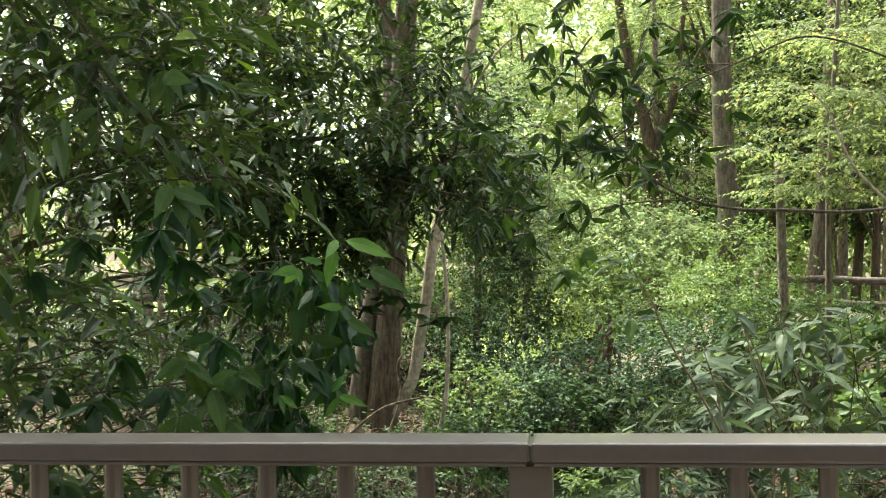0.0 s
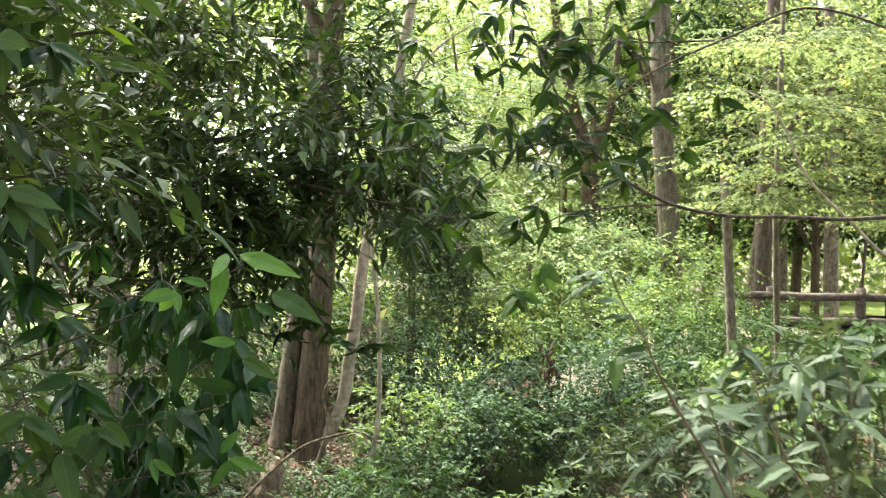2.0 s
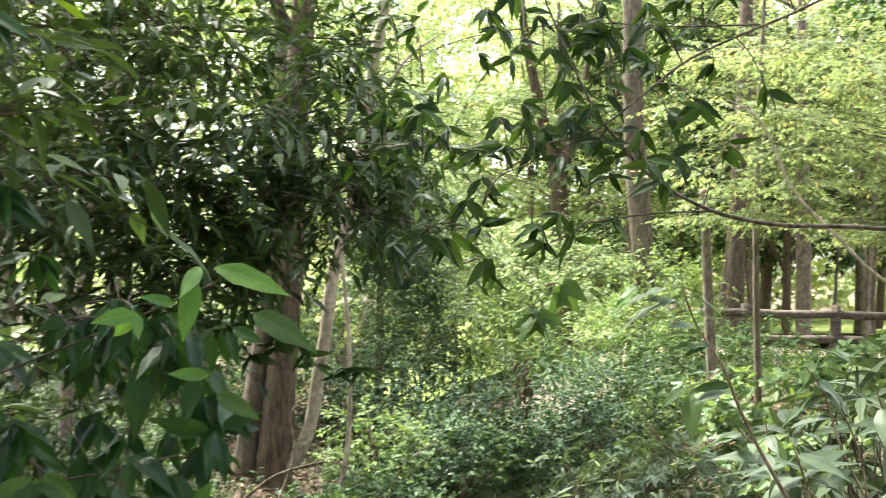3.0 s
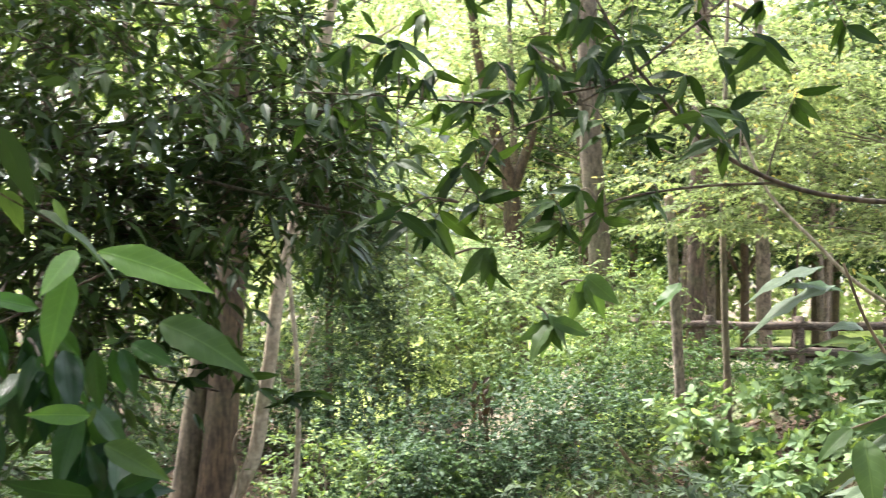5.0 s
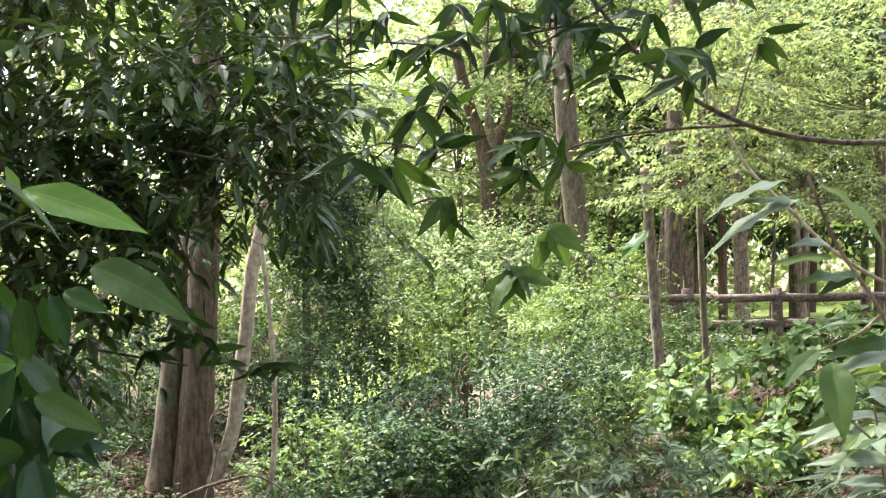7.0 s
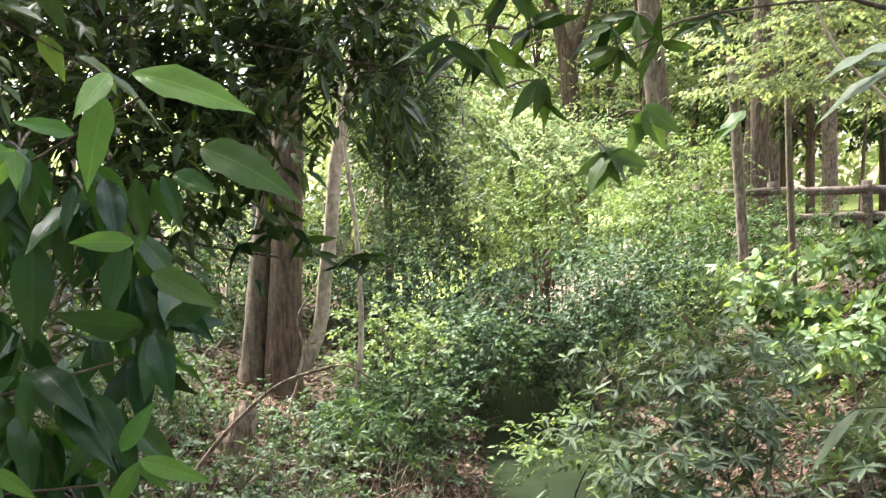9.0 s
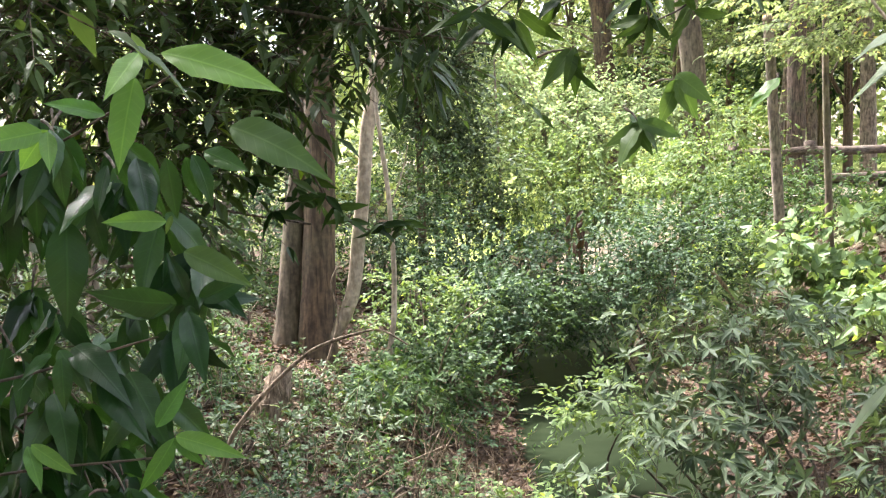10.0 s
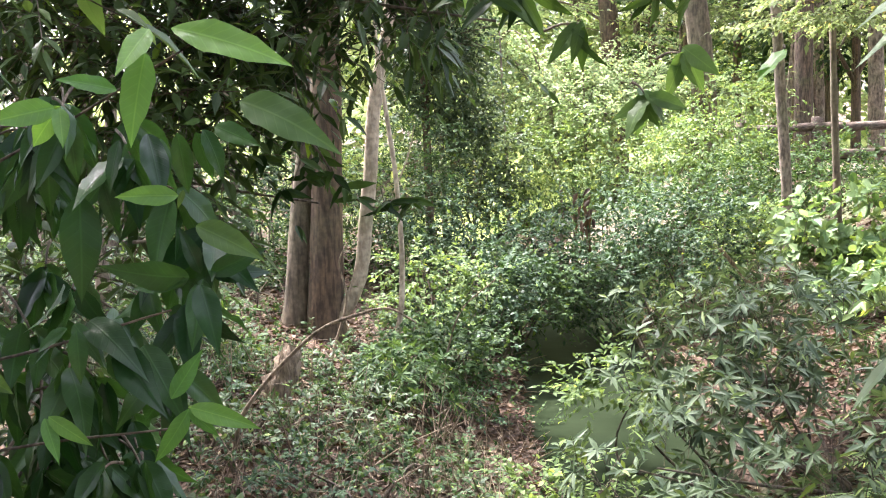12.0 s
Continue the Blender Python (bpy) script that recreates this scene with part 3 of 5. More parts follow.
# slender trunks on the right bank
def broken_trunk():
    """A trunk that ends in a splintered break."""
    t = tree("tree", "slender grey broken-off trunk above the stream", BARK_FAR, [base_at(4.19, 13.0), (4.17, 13.0, 0.3), (4.11, 13.0, 1.37), (4.04, 13.0, 2.58)], [0.075, 0.058, 0.056, 0.055])
    rng = np.random.default_rng(12)
    line = [(4.04, 13.0, 2.57), (4.038, 13.0, 2.60), (4.036, 13.0, 2.64)]
    v, q = tube(in_thing(t, line), [0.056, 0.045, 0.012], 12, 0.14, rng)
    top = np.arange(len(v) - 12, len(v))
    mesh_object("broken_end", np.concatenate([v, v[-12:].mean(0, keepdims=True)]), q, [(top[k], top[(k + 1) % 12], len(v)) for k in range(12)], TWIG_PALE, t, "splintered pale end")


broken_trunk()
tree("tree", "thin pinkish sapling trunk above the stream", BARK_GREY, [base_at(4.71, 13.0), (4.69, 13.0, 0.66), (4.66, 13.0, 1.6), (4.65, 13.0, 2.5), (4.7, 13.0, 4.4), (4.8, 13.1, 6)],
     [0.045, 0.04, 0.036, 0.033, 0.025, 0.01], [([(4.66, 13, 1.9), (4.95, 12.9, 2.5), (5.2, 12.9, 2.8)], [0.012, 0.004])], sides=10)
tree("tree", "tall tree with a smooth brown trunk and knots", BARK_GREY, [base_at(4.78, 18.0), (4.76, 18.0, 0.6), (4.80, 18.0, 1.8), (4.62, 18.0, 3.9), (4.56, 18.0, 5.8), (4.5, 18.0, 8.5), (4.6, 18, 12)],
     [0.23, 0.20, 0.185, 0.17, 0.16, 0.12, 0.05], [([(4.6, 18.0, 4.2), (4.2, 17.7, 4.9), (3.4, 17.2, 5.2)], [0.05, 0.015])])
tree("tree", "thick reddish-brown trunk with flaking bark", BARK_RED, [base_at(6.38, 18.2), (6.40, 18.2, 0.6), (6.42, 18.2, 2.7), (6.5, 18.2, 5.0), (6.6, 18.2, 9)],
     [0.21, 0.145, 0.135, 0.12, 0.08], [([(6.45, 18.2, 3.4), (7.2, 18.0, 4.4), (8.4, 17.7, 5.0)], [0.08, 0.02])])
tree("tree", "forked dark tree in the clearing", BARK_BROWN, [base_at(4.34, 22.0), (4.3, 22.0, 2.0), (4.24, 22.0, 3.3), (4.10, 22.0, 4.1), (3.85, 22, 4.9), (3.5, 22, 6.5), (3.2, 22, 9)],
     [0.24, 0.20, 0.17, 0.13, 0.11, 0.09, 0.04], [([(4.22, 22, 3.5), (4.5, 22, 4.3), (4.68, 22, 5.0), (4.9, 22, 7.5)], [0.12, 0.10, 0.08, 0.03])])
rng_t = np.random.default_rng(5)


def woodland_tree(x, y, r, crown):
    """A plain trunk with a few limbs; crown: its leaf material, or nothing for a bare sapling."""
    lean = rng_t.normal(0, 0.3, 2)
    h = 5.5 + 28 * min(r, 0.14) if r > 0.045 else 2.3 + 20 * r
    trunk = [base_at(x, y), (x + lean[0] * 0.2, y + lean[1] * 0.2, h * 0.25), (x + lean[0] * 0.6, y + lean[1] * 0.6, h * 0.6), (x + lean[0], y + lean[1], h)]
    limbs, clouds = [], []
    for k in range(3 if r > 0.06 else 2):
        z = h * (0.38 + 0.16 * k)
        a = rng_t.uniform(0, 6.28)
        out = np.array([math.cos(a), math.sin(a), 0.45]) * (0.8 + 6 * r)
        b0 = np.array([x + lean[0] * z / h, y + lean[1] * z / h, z])
        limbs.append(([b0, b0 + out * 0.5 + [0, 0, 0.1], b0 + out], [r * 0.35, r * 0.1]))
        clouds.append((tuple(b0 + out), (0.9 + 3 * r, 0.9 + 3 * r, 0.5), 70))
    tree("tree", "woodland tree with a straight brown trunk" if r > 0.08 else "thin sapling with a pale straight stem", BARK_RED if rng_t.random() < 0.25 else BARK_FAR,
         trunk, [r * 1.2, r, r * 0.8, r * 0.3], limbs, crown, "maple", clouds if crown else (), 1.3, "woodland trees", 9, TWIG)


# these crowns take the leaf colour with sunlight in it, the next a duller one
for x, y, r in [(7.9, 21.2, 0.09), (11.0, 23.0, 0.14), (10.3, 21.4, 0.09), (11.6, 24, 0.18), (9.6, 27, 0.16), (4.75, 23.2, 0.10), (7.84, 18.8, 0.12)]:
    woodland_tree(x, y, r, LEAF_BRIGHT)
for x, y, r in [(-2.4, 15.9, 0.09), (-3.3, 17.4, 0.12), (-4.6, 16.6, 0.14), (-6.2, 18, 0.17), (-5.2, 21, 0.13), (-8, 20, 0.18), (-1.4, 19, 0.10), (-9.5, 17, 0.18)]:
    woodland_tree(x, y, r, LEAF_FRESH)
for x, y, r in [(1.75, 17.4, 0.028), (2.9, 17.4, 0.024), (-1.7, 14.2, 0.05), (-2.9, 13.2, 0.06), (-2.2, 10.2, 0.05), (-2.75, 10.8, 0.04), (6.9, 20.4, 0.06), (7.4, 19.8, 0.03), (8.4, 19.0, 0.035), (9.3, 19.6, 0.05)]:
    woodland_tree(x, y, r, None)


# ---- the log fences ----
def log_fence(posts, top, rails, label):
    """posts: places in plan; top: height of the post tops; rails: heights of the rails."""
    x, y = posts[0]
    f = thing("log_fence", (x, y, float(ground_z(x, y))), label, "fence")
    for px, py in posts:
        gz = float(ground_z(px, py))
        v, q = tube(in_thing(f, np.linspace((px, py, gz - 0.2), (px + 0.01, py, top), 4)), [0.088, 0.085, 0.082, 0.075], 12, 0.012)
        ring = np.arange(len(v) - 12, len(v))
        c = len(v)
        v = np.concatenate([v, v[-12:].mean(0, keepdims=True) + [[0, 0, 0.012]]])
        mesh_object("post", v, q, [(ring[k], ring[(k + 1) % 12], c) for k in range(12)], LOG, f)
    for z in rails:
        for (ax, ay), (bx, by) in zip(posts, posts[1:]):
            v, q = tube(in_thing(f, smooth_line([(ax - 0.05, ay - 0.02, z), ((ax + bx) / 2, (ay + by) / 2 - 0.02, z - 0.015), (bx + 0.05, by - 0.02, z + 0.01)], 4)), [0.066, 0.058], 10, 0.02)
            mesh_object("rail", v, q, [], LOG, f)


log_fence([(4.95, 16.85), (5.95, 16.6), (7.28, 16.5), (8.7, 16.55), (10.2, 16.8), (11.9, 17.2)], 1.29, (1.16, 0.79), "weathered two-rail log fence above the bank and before a path")
log_fence([(-9.5, 15.6), (-7.8, 15.4), (-6.2, 15.2), (-4.7, 15.1), (-3.2, 15.2), (-1.8, 15.6)], 0.86, (0.73, 0.24), "weathered two-rail log fence among dark trees")


# ---- shrubs of the banks ----


def shrub(label, mat, style, clouds, foot, scale=1.0, stems=5, group="bank shrubs", name="shrub", seed=1, bark=TWIG, thick=1.6):
    rng = np.random.default_rng(seed)
    s = thing(name, base_at(*foot, 0.0), label, "shrub", group)
    pieces = []
    for k in range(stems):
        c, r, _ = clouds[k % len(clouds)]
        end = np.array(c) + rng.uniform(-0.5, 0.5, 3) * np.array(r)
        b = np.array(base_at(foot[0] + rng.normal(0, 0.12), foot[1] + rng.normal(0, 0.12), 0.08))
        mid = (b + end) / 2 + rng.normal(0, 0.08, 3)
        mesh_object("stem", *tube(in_thing(s, smooth_line([b, mid, end], 4)), [0.014, 0.005], 5), [], bark, s)
    foliage(s, "leaves", mat, style, [(c, r, int(n * thick)) for c, r, n in clouds], scale, TWIG if style in ("spear", "broad", "oak") else None, rng)
    return s


SH = "small-leaved green understorey shrub on the stream bank"
# left bank and middle
shrub("leafy shrub with pale sunlit young leaves", LEAF_FRESH, "fine", [((0.30, 11.2, -0.1), (0.36, 0.35, 0.22), 60), ((0.72, 11.5, 0.02), (0.32, 0.3, 0.2), 42), ((0.15, 11.5, 0.18), (0.25, 0.25, 0.12), 24)], (0.4, 11.3), seed=2, stems=9)
shrub(SH, LEAF_BLUE, "fine", [((0.55, 11.3, -0.35), (0.6, 0.4, 0.2), 130), ((1.0, 11.9, -0.1), (0.4, 0.4, 0.3), 110)], (0.7, 11.5), seed=27)
shrub(SH, LEAF_SHRUB, "fine", [((0.30, 10.3, -0.45), (0.48, 0.45, 0.26), 180)], (0.3, 10.4), seed=3, scale=1.1)
shrub(SH, LEAF_BLUE, "fine", [((1.15, 13.0, 0.0), (0.75, 0.6, 0.60), 330), ((0.5, 13.4, 0.3), (0.6, 0.6, 0.5), 200)], (0.8, 13.2), seed=4)
shrub(SH, LEAF_SHRUB, "fine", [((1.35, 12.2, -0.35), (0.45, 0.4, 0.4), 200)], (1.0, 12.3), seed=5)
shrub(SH, LEAF_BLUE, "fine", [((2.4, 13.6, 0.0), (0.7, 0.6, 0.65), 330), ((2.1, 12.6, -0.3), (0.4, 0.5, 0.4), 160)], (2.7, 13.6), seed=6)
shrub(SH, LEAF_BLUE, "fine", [((3.0, 12.6, 0.15), (0.75, 0.6, 0.55), 330)], (3.1, 12.7), seed=7)
shrub(SH, LEAF_SHRUB, "fine", [((0.1, 14.2, 0.7), (0.8, 0.7, 0.9), 430)], (0.1, 14.3), seed=8)
shrub("tall bluish-green evergreen shrub", LEAF_GREY, "fine", [((1.0, 15.8, 0.9), (0.70, 0.6, 0.9), 480), ((0.72, 15.3, 1.95), (0.56, 0.45, 0.76), 430)], (1.0, 16.0), seed=9, scale=1.3)
shrub(SH, LEAF_FRESH, "tier", [((2.3, 16.2, 0.7), (1.1, 0.8, 0.6), 260), ((4.0, 15.2, 1.0), (0.7, 0.5, 0.35), 120), ((3.9, 15.3, 0.5), (0.8, 0.5, 0.4), 120), ((3.1, 16.8, 0.9), (0.9, 0.8, 0.6), 200)], (2.9, 16.5), seed=10, scale=0.75)
shrub(SH, LEAF_SHRUB, "fine", [((3.5, 14.0, 0.35), (0.8, 0.6, 0.5), 300)], (3.5, 14.0), seed=11)
shrub(SH, LEAF_FRESH, "tiny", [((3.55, 12.3, 0.1), (0.5, 0.5, 0.4), 260)], (3.6, 12.3), seed=12)
shrub("light green understorey shrub before the tall trunk", LEAF_FRESH, "tier", [((4.5, 16.2, 1.55), (0.7, 0.4, 0.3), 90), ((4.3, 16.0, 1.0), (0.8, 0.4, 0.4), 110), ((5.1, 16.0, 0.75), (0.5, 0.4, 0.3), 60)], (4.5, 16.1), seed=46, scale=0.75)
shrub(SH, LEAF_SHRUB, "fine", [((5.2, 14.4, 0.6), (1.0, 0.6, 0.5), 330)], (5.2, 14.4), seed=13)
shrub(SH, LEAF_SHRUB, "fine", [((-1.9, 10.6, -0.1), (0.7, 0.7, 0.45), 300), ((-1.3, 9.6, -0.35), (0.5, 0.5, 0.35), 180)], (-1.6, 10.2), seed=14)
shrub(SH, LEAF_BLUE, "fine", [((-2.9, 11.5, 0.1), (0.9, 0.8, 0.55), 330)], (-2.9, 11.5), seed=15)
shrub(SH, LEAF_SHRUB, "fine", [((-1.6, 13.0, 0.3), (0.9, 0.7, 0.6), 330)], (-1.6, 13.0), seed=16)
shrub(SH, LEAF_SHRUB, "fine", [((-4.4, 12.5, 0.3), (1.1, 0.9, 0.6), 330)], (-4.4, 12.5), seed=17)
shrub(SH, LEAF_GREY, "spear", [((-0.5, 8.5, -0.45), (0.4, 0.4, 0.2), 50)], (-0.9, 8.5), seed=18, scale=0.6)
shrub(SH, LEAF_SHRUB, "spear", [((-0.05, 9.6, -0.5), (0.45, 0.4, 0.22), 110)], (-0.05, 9.6), seed=19, scale=0.75)
shrub("tall evergreen shrub behind the trunks", LEAF_BLUE, "fine", [((-2.0, 14.2, 1.2), (0.8, 0.6, 0.9), 300), ((-1.2, 15.4, 1.7), (0.7, 0.6, 1.0), 320), ((-1.0, 13.4, 0.7), (0.5, 0.4, 0.5), 150)], (-1.4, 14.4), seed=28, scale=1.2, thick=1.0)
shrub("dark evergreen understorey shrub in shade", LEAF_DARK, "oak", [((-1.9, 9.6, 2.0), (0.8, 0.6, 0.6), 70), ((-3.2, 9.8, 2.3), (0.9, 0.7, 0.8), 140), ((-2.6, 9.4, 0.9), (0.7, 0.6, 0.7), 70), ((-2.2, 9.0, 0.2), (0.6, 0.5, 0.4), 50), ((-3.0, 9.2, 3.1), (0.9, 0.6, 0.7), 110), ((-2.3, 9.0, 2.2), (0.5, 0.5, 0.6), 40)], (-2.5, 9.3), seed=25, thick=1.0)
shrub("dark evergreen understorey shrub in shade", LEAF_DARK, "oak", [((-3.8, 11.4, 1.2), (0.9, 0.7, 0.8), 90), ((-1.7, 12.0, 1.3), (0.5, 0.5, 0.5), 40)], (-3.0, 11.8), seed=26, thick=1.0)
shrub("dark evergreen understorey shrub in shade", LEAF_DARK, "oak", [((-2.1, 5.6, 0.85), (0.6, 0.6, 0.4), 70), ((-1.5, 6.0, 0.75), (0.5, 0.5, 0.35), 50), ((-2.2, 5.4, 0.1), (0.8, 0.6, 0.5), 90), ((-1.2, 5.6, 0.1), (0.5, 0.5, 0.35), 50)], (-1.9, 5.6), seed=29, thick=1.0)
for k, (x, y) in enumerate(((-0.55, 7.9), (-1.3, 8.0), (-0.25, 8.8), (-1.9, 8.9), (-0.1, 7.5), (-0.45, 7.0), (-0.05, 9.5), (-1.5, 9.5), (-1.5, 10.3), (-2.0, 10.0), (-1.4, 11.6), (0.7, 10.9), (3.0, 9.6), (2.8, 10.6))):
    shrub("low leafy weeds on the bank", (LEAF_SHRUB, LEAF_BLUE, LEAF_GREY, LEAF_BLUE)[k % 4], ("spear", "fine", "fine")[k % 3], [((x, y, float(ground_z(x, y)) + 0.14), (0.36, 0.34, 0.14), 20)], (x, y), 0.55 if k % 3 == 0 else 0.8, 3, "bank weeds", "weeds", 200 + k)
for k, (x, y) in enumerate(((3.6, 8.2), (3.1, 7.0), (4.2, 8.8), (3.5, 7.4), (4.6, 8.4), (3.2, 8.0))):
    shrub("low leafy shrub on the steep bank", (LEAF_GREY, LEAF_FRESH, LEAF_SHRUB)[k % 3], ("spear", "fine", "spear")[k % 3], [((x, y, float(ground_z(x, y)) + 0.2), (0.36, 0.32, 0.2), 42)], (x, y), (0.75, 1.0, 0.8)[k % 3], 4, "bank shrubs", "shrub", 400 + k)
rng_w = np.random.default_rng(77)
for k in range(46):
    x, y = rng_w.uniform(-1.7, 0.75), rng_w.uniform(6.2, 9.9)
    if abs(x - 0.5) < 0.35 and y < 9.4 and k % 3:      # bare litter beside the water
        continue
    shrub("low leafy weeds on the bank", (LEAF_SHRUB, LEAF_SHRUB, LEAF_GREY, LEAF_BLUE)[k % 4], ("tiny", "fine", "spear")[k % 3], [((x, y, float(ground_z(x, y)) + 0.12), (0.26, 0.24, 0.13), 18)], (x, y), (1.1, 0.8, 0.5)[k % 3], 3, "bank weeds", "weeds", 300 + k)
# the broad-leaved shrub and the grey-green one over the stream
shrub("broad-leaved shrub with pale glossy leaves and yellow shoots", LEAF_BROAD, "broad", [((3.95, 10.9, 0.35), (0.62, 0.5, 0.5), 190), ((4.9, 10.9, 0.62), (0.7, 0.5, 0.32), 200), ((5.1, 10.2, 0.58), (0.5, 0.4, 0.22), 110), ((3.75, 10.4, -0.2), (0.5, 0.4, 0.35), 100), ((5.7, 11.1, 0.75), (0.6, 0.5, 0.32), 150), ((4.55, 10.2, 0.36), (0.45, 0.4, 0.25), 110), ((4.3, 10.5, -0.1), (0.5, 0.4, 0.4), 110), ((3.8, 9.7, -0.1), (0.4, 0.35, 0.3), 80), ((4.7, 9.7, 0.15), (0.5, 0.4, 0.3), 100), ((5.4, 9.9, 0.3), (0.5, 0.4, 0.3), 80)], (4.3, 11.0), seed=20, scale=0.84, thick=0.95, stems=8)
shrub("grey-green spear-leaved shrub leaning over the stream", LEAF_GREY, "spear", [((1.92, 8.0, -0.10), (0.68, 0.6, 0.44), 270), ((2.5, 8.5, -0.05), (0.55, 0.5, 0.4), 130), ((1.35, 7.2, -0.45), (0.42, 0.45, 0.25), 75)], (2.45, 7.9), seed=21, stems=9, scale=0.92, thick=1.0)
shrub("grey-green shrub at the water's edge", LEAF_GREY, "spear", [((2.35, 6.7, -0.35), (0.45, 0.45, 0.3), 95)], (2.5, 6.8), seed=22, scale=0.92, thick=1.0)
shrub(SH, LEAF_FRESH, "fine", [((1.5, 8.9, -0.35), (0.45, 0.35, 0.22), 70), ((0.85, 7.5, -0.62), (0.3, 0.3, 0.15), 50)], (1.9, 8.8), seed=23)

# ---- far foliage: lit trees beyond the clearing ----
rng_f = np.random.default_rng(21)


def leafy_tree(label, mat, style, clouds, foot, r=0.1, scale=1.0, seed=1, bark=BARK_BROWN):
    rng = np.random.default_rng(seed)
    t = thing("tree", base_at(*foot), label, "tree", "clearing trees")
    top = np.array(clouds[0][0])
    trunk_part(t, "trunk", [base_at(*foot), (foot[0], foot[1], top[2] * 0.5), tuple(top)], [r, r * 0.8, r * 0.3], bark, 9)
    for c, rad, _ in clouds[1:]:
        trunk_part(t, "limb", [(foot[0], foot[1], c[2] * 0.6), (np.array(c) + np.array([foot[0], foot[1], c[2]])) / 2, c], [r * 0.5, 0.01], bark, 6)
    foliage(t, "crown", mat, style, clouds, scale, TWIG, rng, rise=0.0)


MAPLE = "sunlit maple with layered yellow-green leaves"
for foot, seed, tiers in (((8.3, 20.6), 31, [(6.4, 19.6, 3.0), (7.8, 19.4, 2.7), (9.4, 19.8, 3.2), (7.4, 19.2, 3.9), (9.0, 19.6, 4.5), (6.8, 19.6, 5.4), (10.2, 20, 5.6), (7.8, 19.6, 6.4)]),
                          ((5.6, 21.6), 32, [(5.2, 20.2, 4.9), (4.2, 20.6, 6.2), (5.8, 20.4, 6.6), (3.0, 20.6, 7.0), (5.2, 20.4, 3.2), (3.8, 20.8, 7.9)]),
                          ((2.0, 25.5), 36, [(0.8, 25, 5.1), (1.2, 25, 7.0), (5.2, 25.4, 6.8), (6.4, 25.6, 4.4)])):
    clouds = [(foot + (tiers[-1][2],), (1.0, 1.0, 0.5), 50)] + [(c, (1.3, 1.0, 0.14), 105) for c in tiers]
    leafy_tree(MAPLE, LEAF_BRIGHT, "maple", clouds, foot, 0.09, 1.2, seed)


def layered_maple(foot, reach, levels, n, seed, scale, mat=LEAF_BRIGHT, r=0.05):
    """A maple whose boughs run level, with flat sheets of leaves in tiers."""
    rng = np.random.default_rng(seed)
    t = thing("tree", base_at(*foot), MAPLE, "tree", "clearing trees")
    trunk_part(t, "trunk", [base_at(*foot), (foot[0] - 0.1, foot[1], 1.6), (foot[0] - 0.05, foot[1], levels[1] + 0.5)], [r, r * 0.8, r * 0.4], BARK_GREY, 9)
    clouds = []
    for k in range(n):
        c = np.array([rng.uniform(*reach[0]), rng.uniform(*reach[1]), rng.uniform(*levels)])
        clouds.append((tuple(c), (rng.uniform(0.45, 1.0) * scale, rng.uniform(0.4, 0.7) * scale, 0.04 * scale), int(rng.uniform(26, 44))))
        if k % 3 == 0:
            b = np.array([foot[0] - 0.08, foot[1], max(0.9, c[2] - 0.7)])
            trunk_part(t, "limb", [b, (b + c) / 2 + [0, 0, 0.25], c], [r * 0.32, r * 0.16, 0.004], BARK_GREY, 6)
    foliage(t, "crown", mat, "tier", clouds, 0.85 * scale, TWIG, rng, rise=-0.03, spread=0.35, flat=0.08)
    return t


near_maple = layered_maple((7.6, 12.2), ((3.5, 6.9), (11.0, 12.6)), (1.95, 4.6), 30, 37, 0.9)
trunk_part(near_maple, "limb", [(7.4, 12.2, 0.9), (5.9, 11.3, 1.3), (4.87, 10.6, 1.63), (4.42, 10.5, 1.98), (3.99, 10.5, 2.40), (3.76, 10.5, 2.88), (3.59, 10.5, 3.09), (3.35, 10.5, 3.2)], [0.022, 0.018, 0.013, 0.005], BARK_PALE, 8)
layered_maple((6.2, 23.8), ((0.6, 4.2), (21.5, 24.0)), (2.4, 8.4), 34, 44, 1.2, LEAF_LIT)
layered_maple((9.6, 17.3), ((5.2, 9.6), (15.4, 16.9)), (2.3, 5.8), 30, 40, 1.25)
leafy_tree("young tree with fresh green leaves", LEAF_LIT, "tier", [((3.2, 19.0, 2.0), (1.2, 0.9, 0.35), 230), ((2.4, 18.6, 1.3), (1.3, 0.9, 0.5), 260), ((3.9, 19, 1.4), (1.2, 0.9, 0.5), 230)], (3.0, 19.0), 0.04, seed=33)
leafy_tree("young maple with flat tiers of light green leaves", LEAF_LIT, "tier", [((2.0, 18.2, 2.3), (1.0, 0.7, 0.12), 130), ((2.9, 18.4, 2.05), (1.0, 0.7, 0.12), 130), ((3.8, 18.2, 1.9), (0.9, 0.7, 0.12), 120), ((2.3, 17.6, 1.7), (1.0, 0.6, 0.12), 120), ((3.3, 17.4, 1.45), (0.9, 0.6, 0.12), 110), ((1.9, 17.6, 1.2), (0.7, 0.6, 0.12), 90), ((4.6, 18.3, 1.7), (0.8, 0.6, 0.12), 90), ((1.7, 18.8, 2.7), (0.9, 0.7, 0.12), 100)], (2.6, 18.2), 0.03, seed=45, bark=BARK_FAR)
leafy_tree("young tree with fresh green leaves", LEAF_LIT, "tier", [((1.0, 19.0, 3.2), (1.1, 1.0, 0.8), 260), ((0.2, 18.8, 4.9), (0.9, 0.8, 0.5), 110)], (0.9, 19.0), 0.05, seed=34)
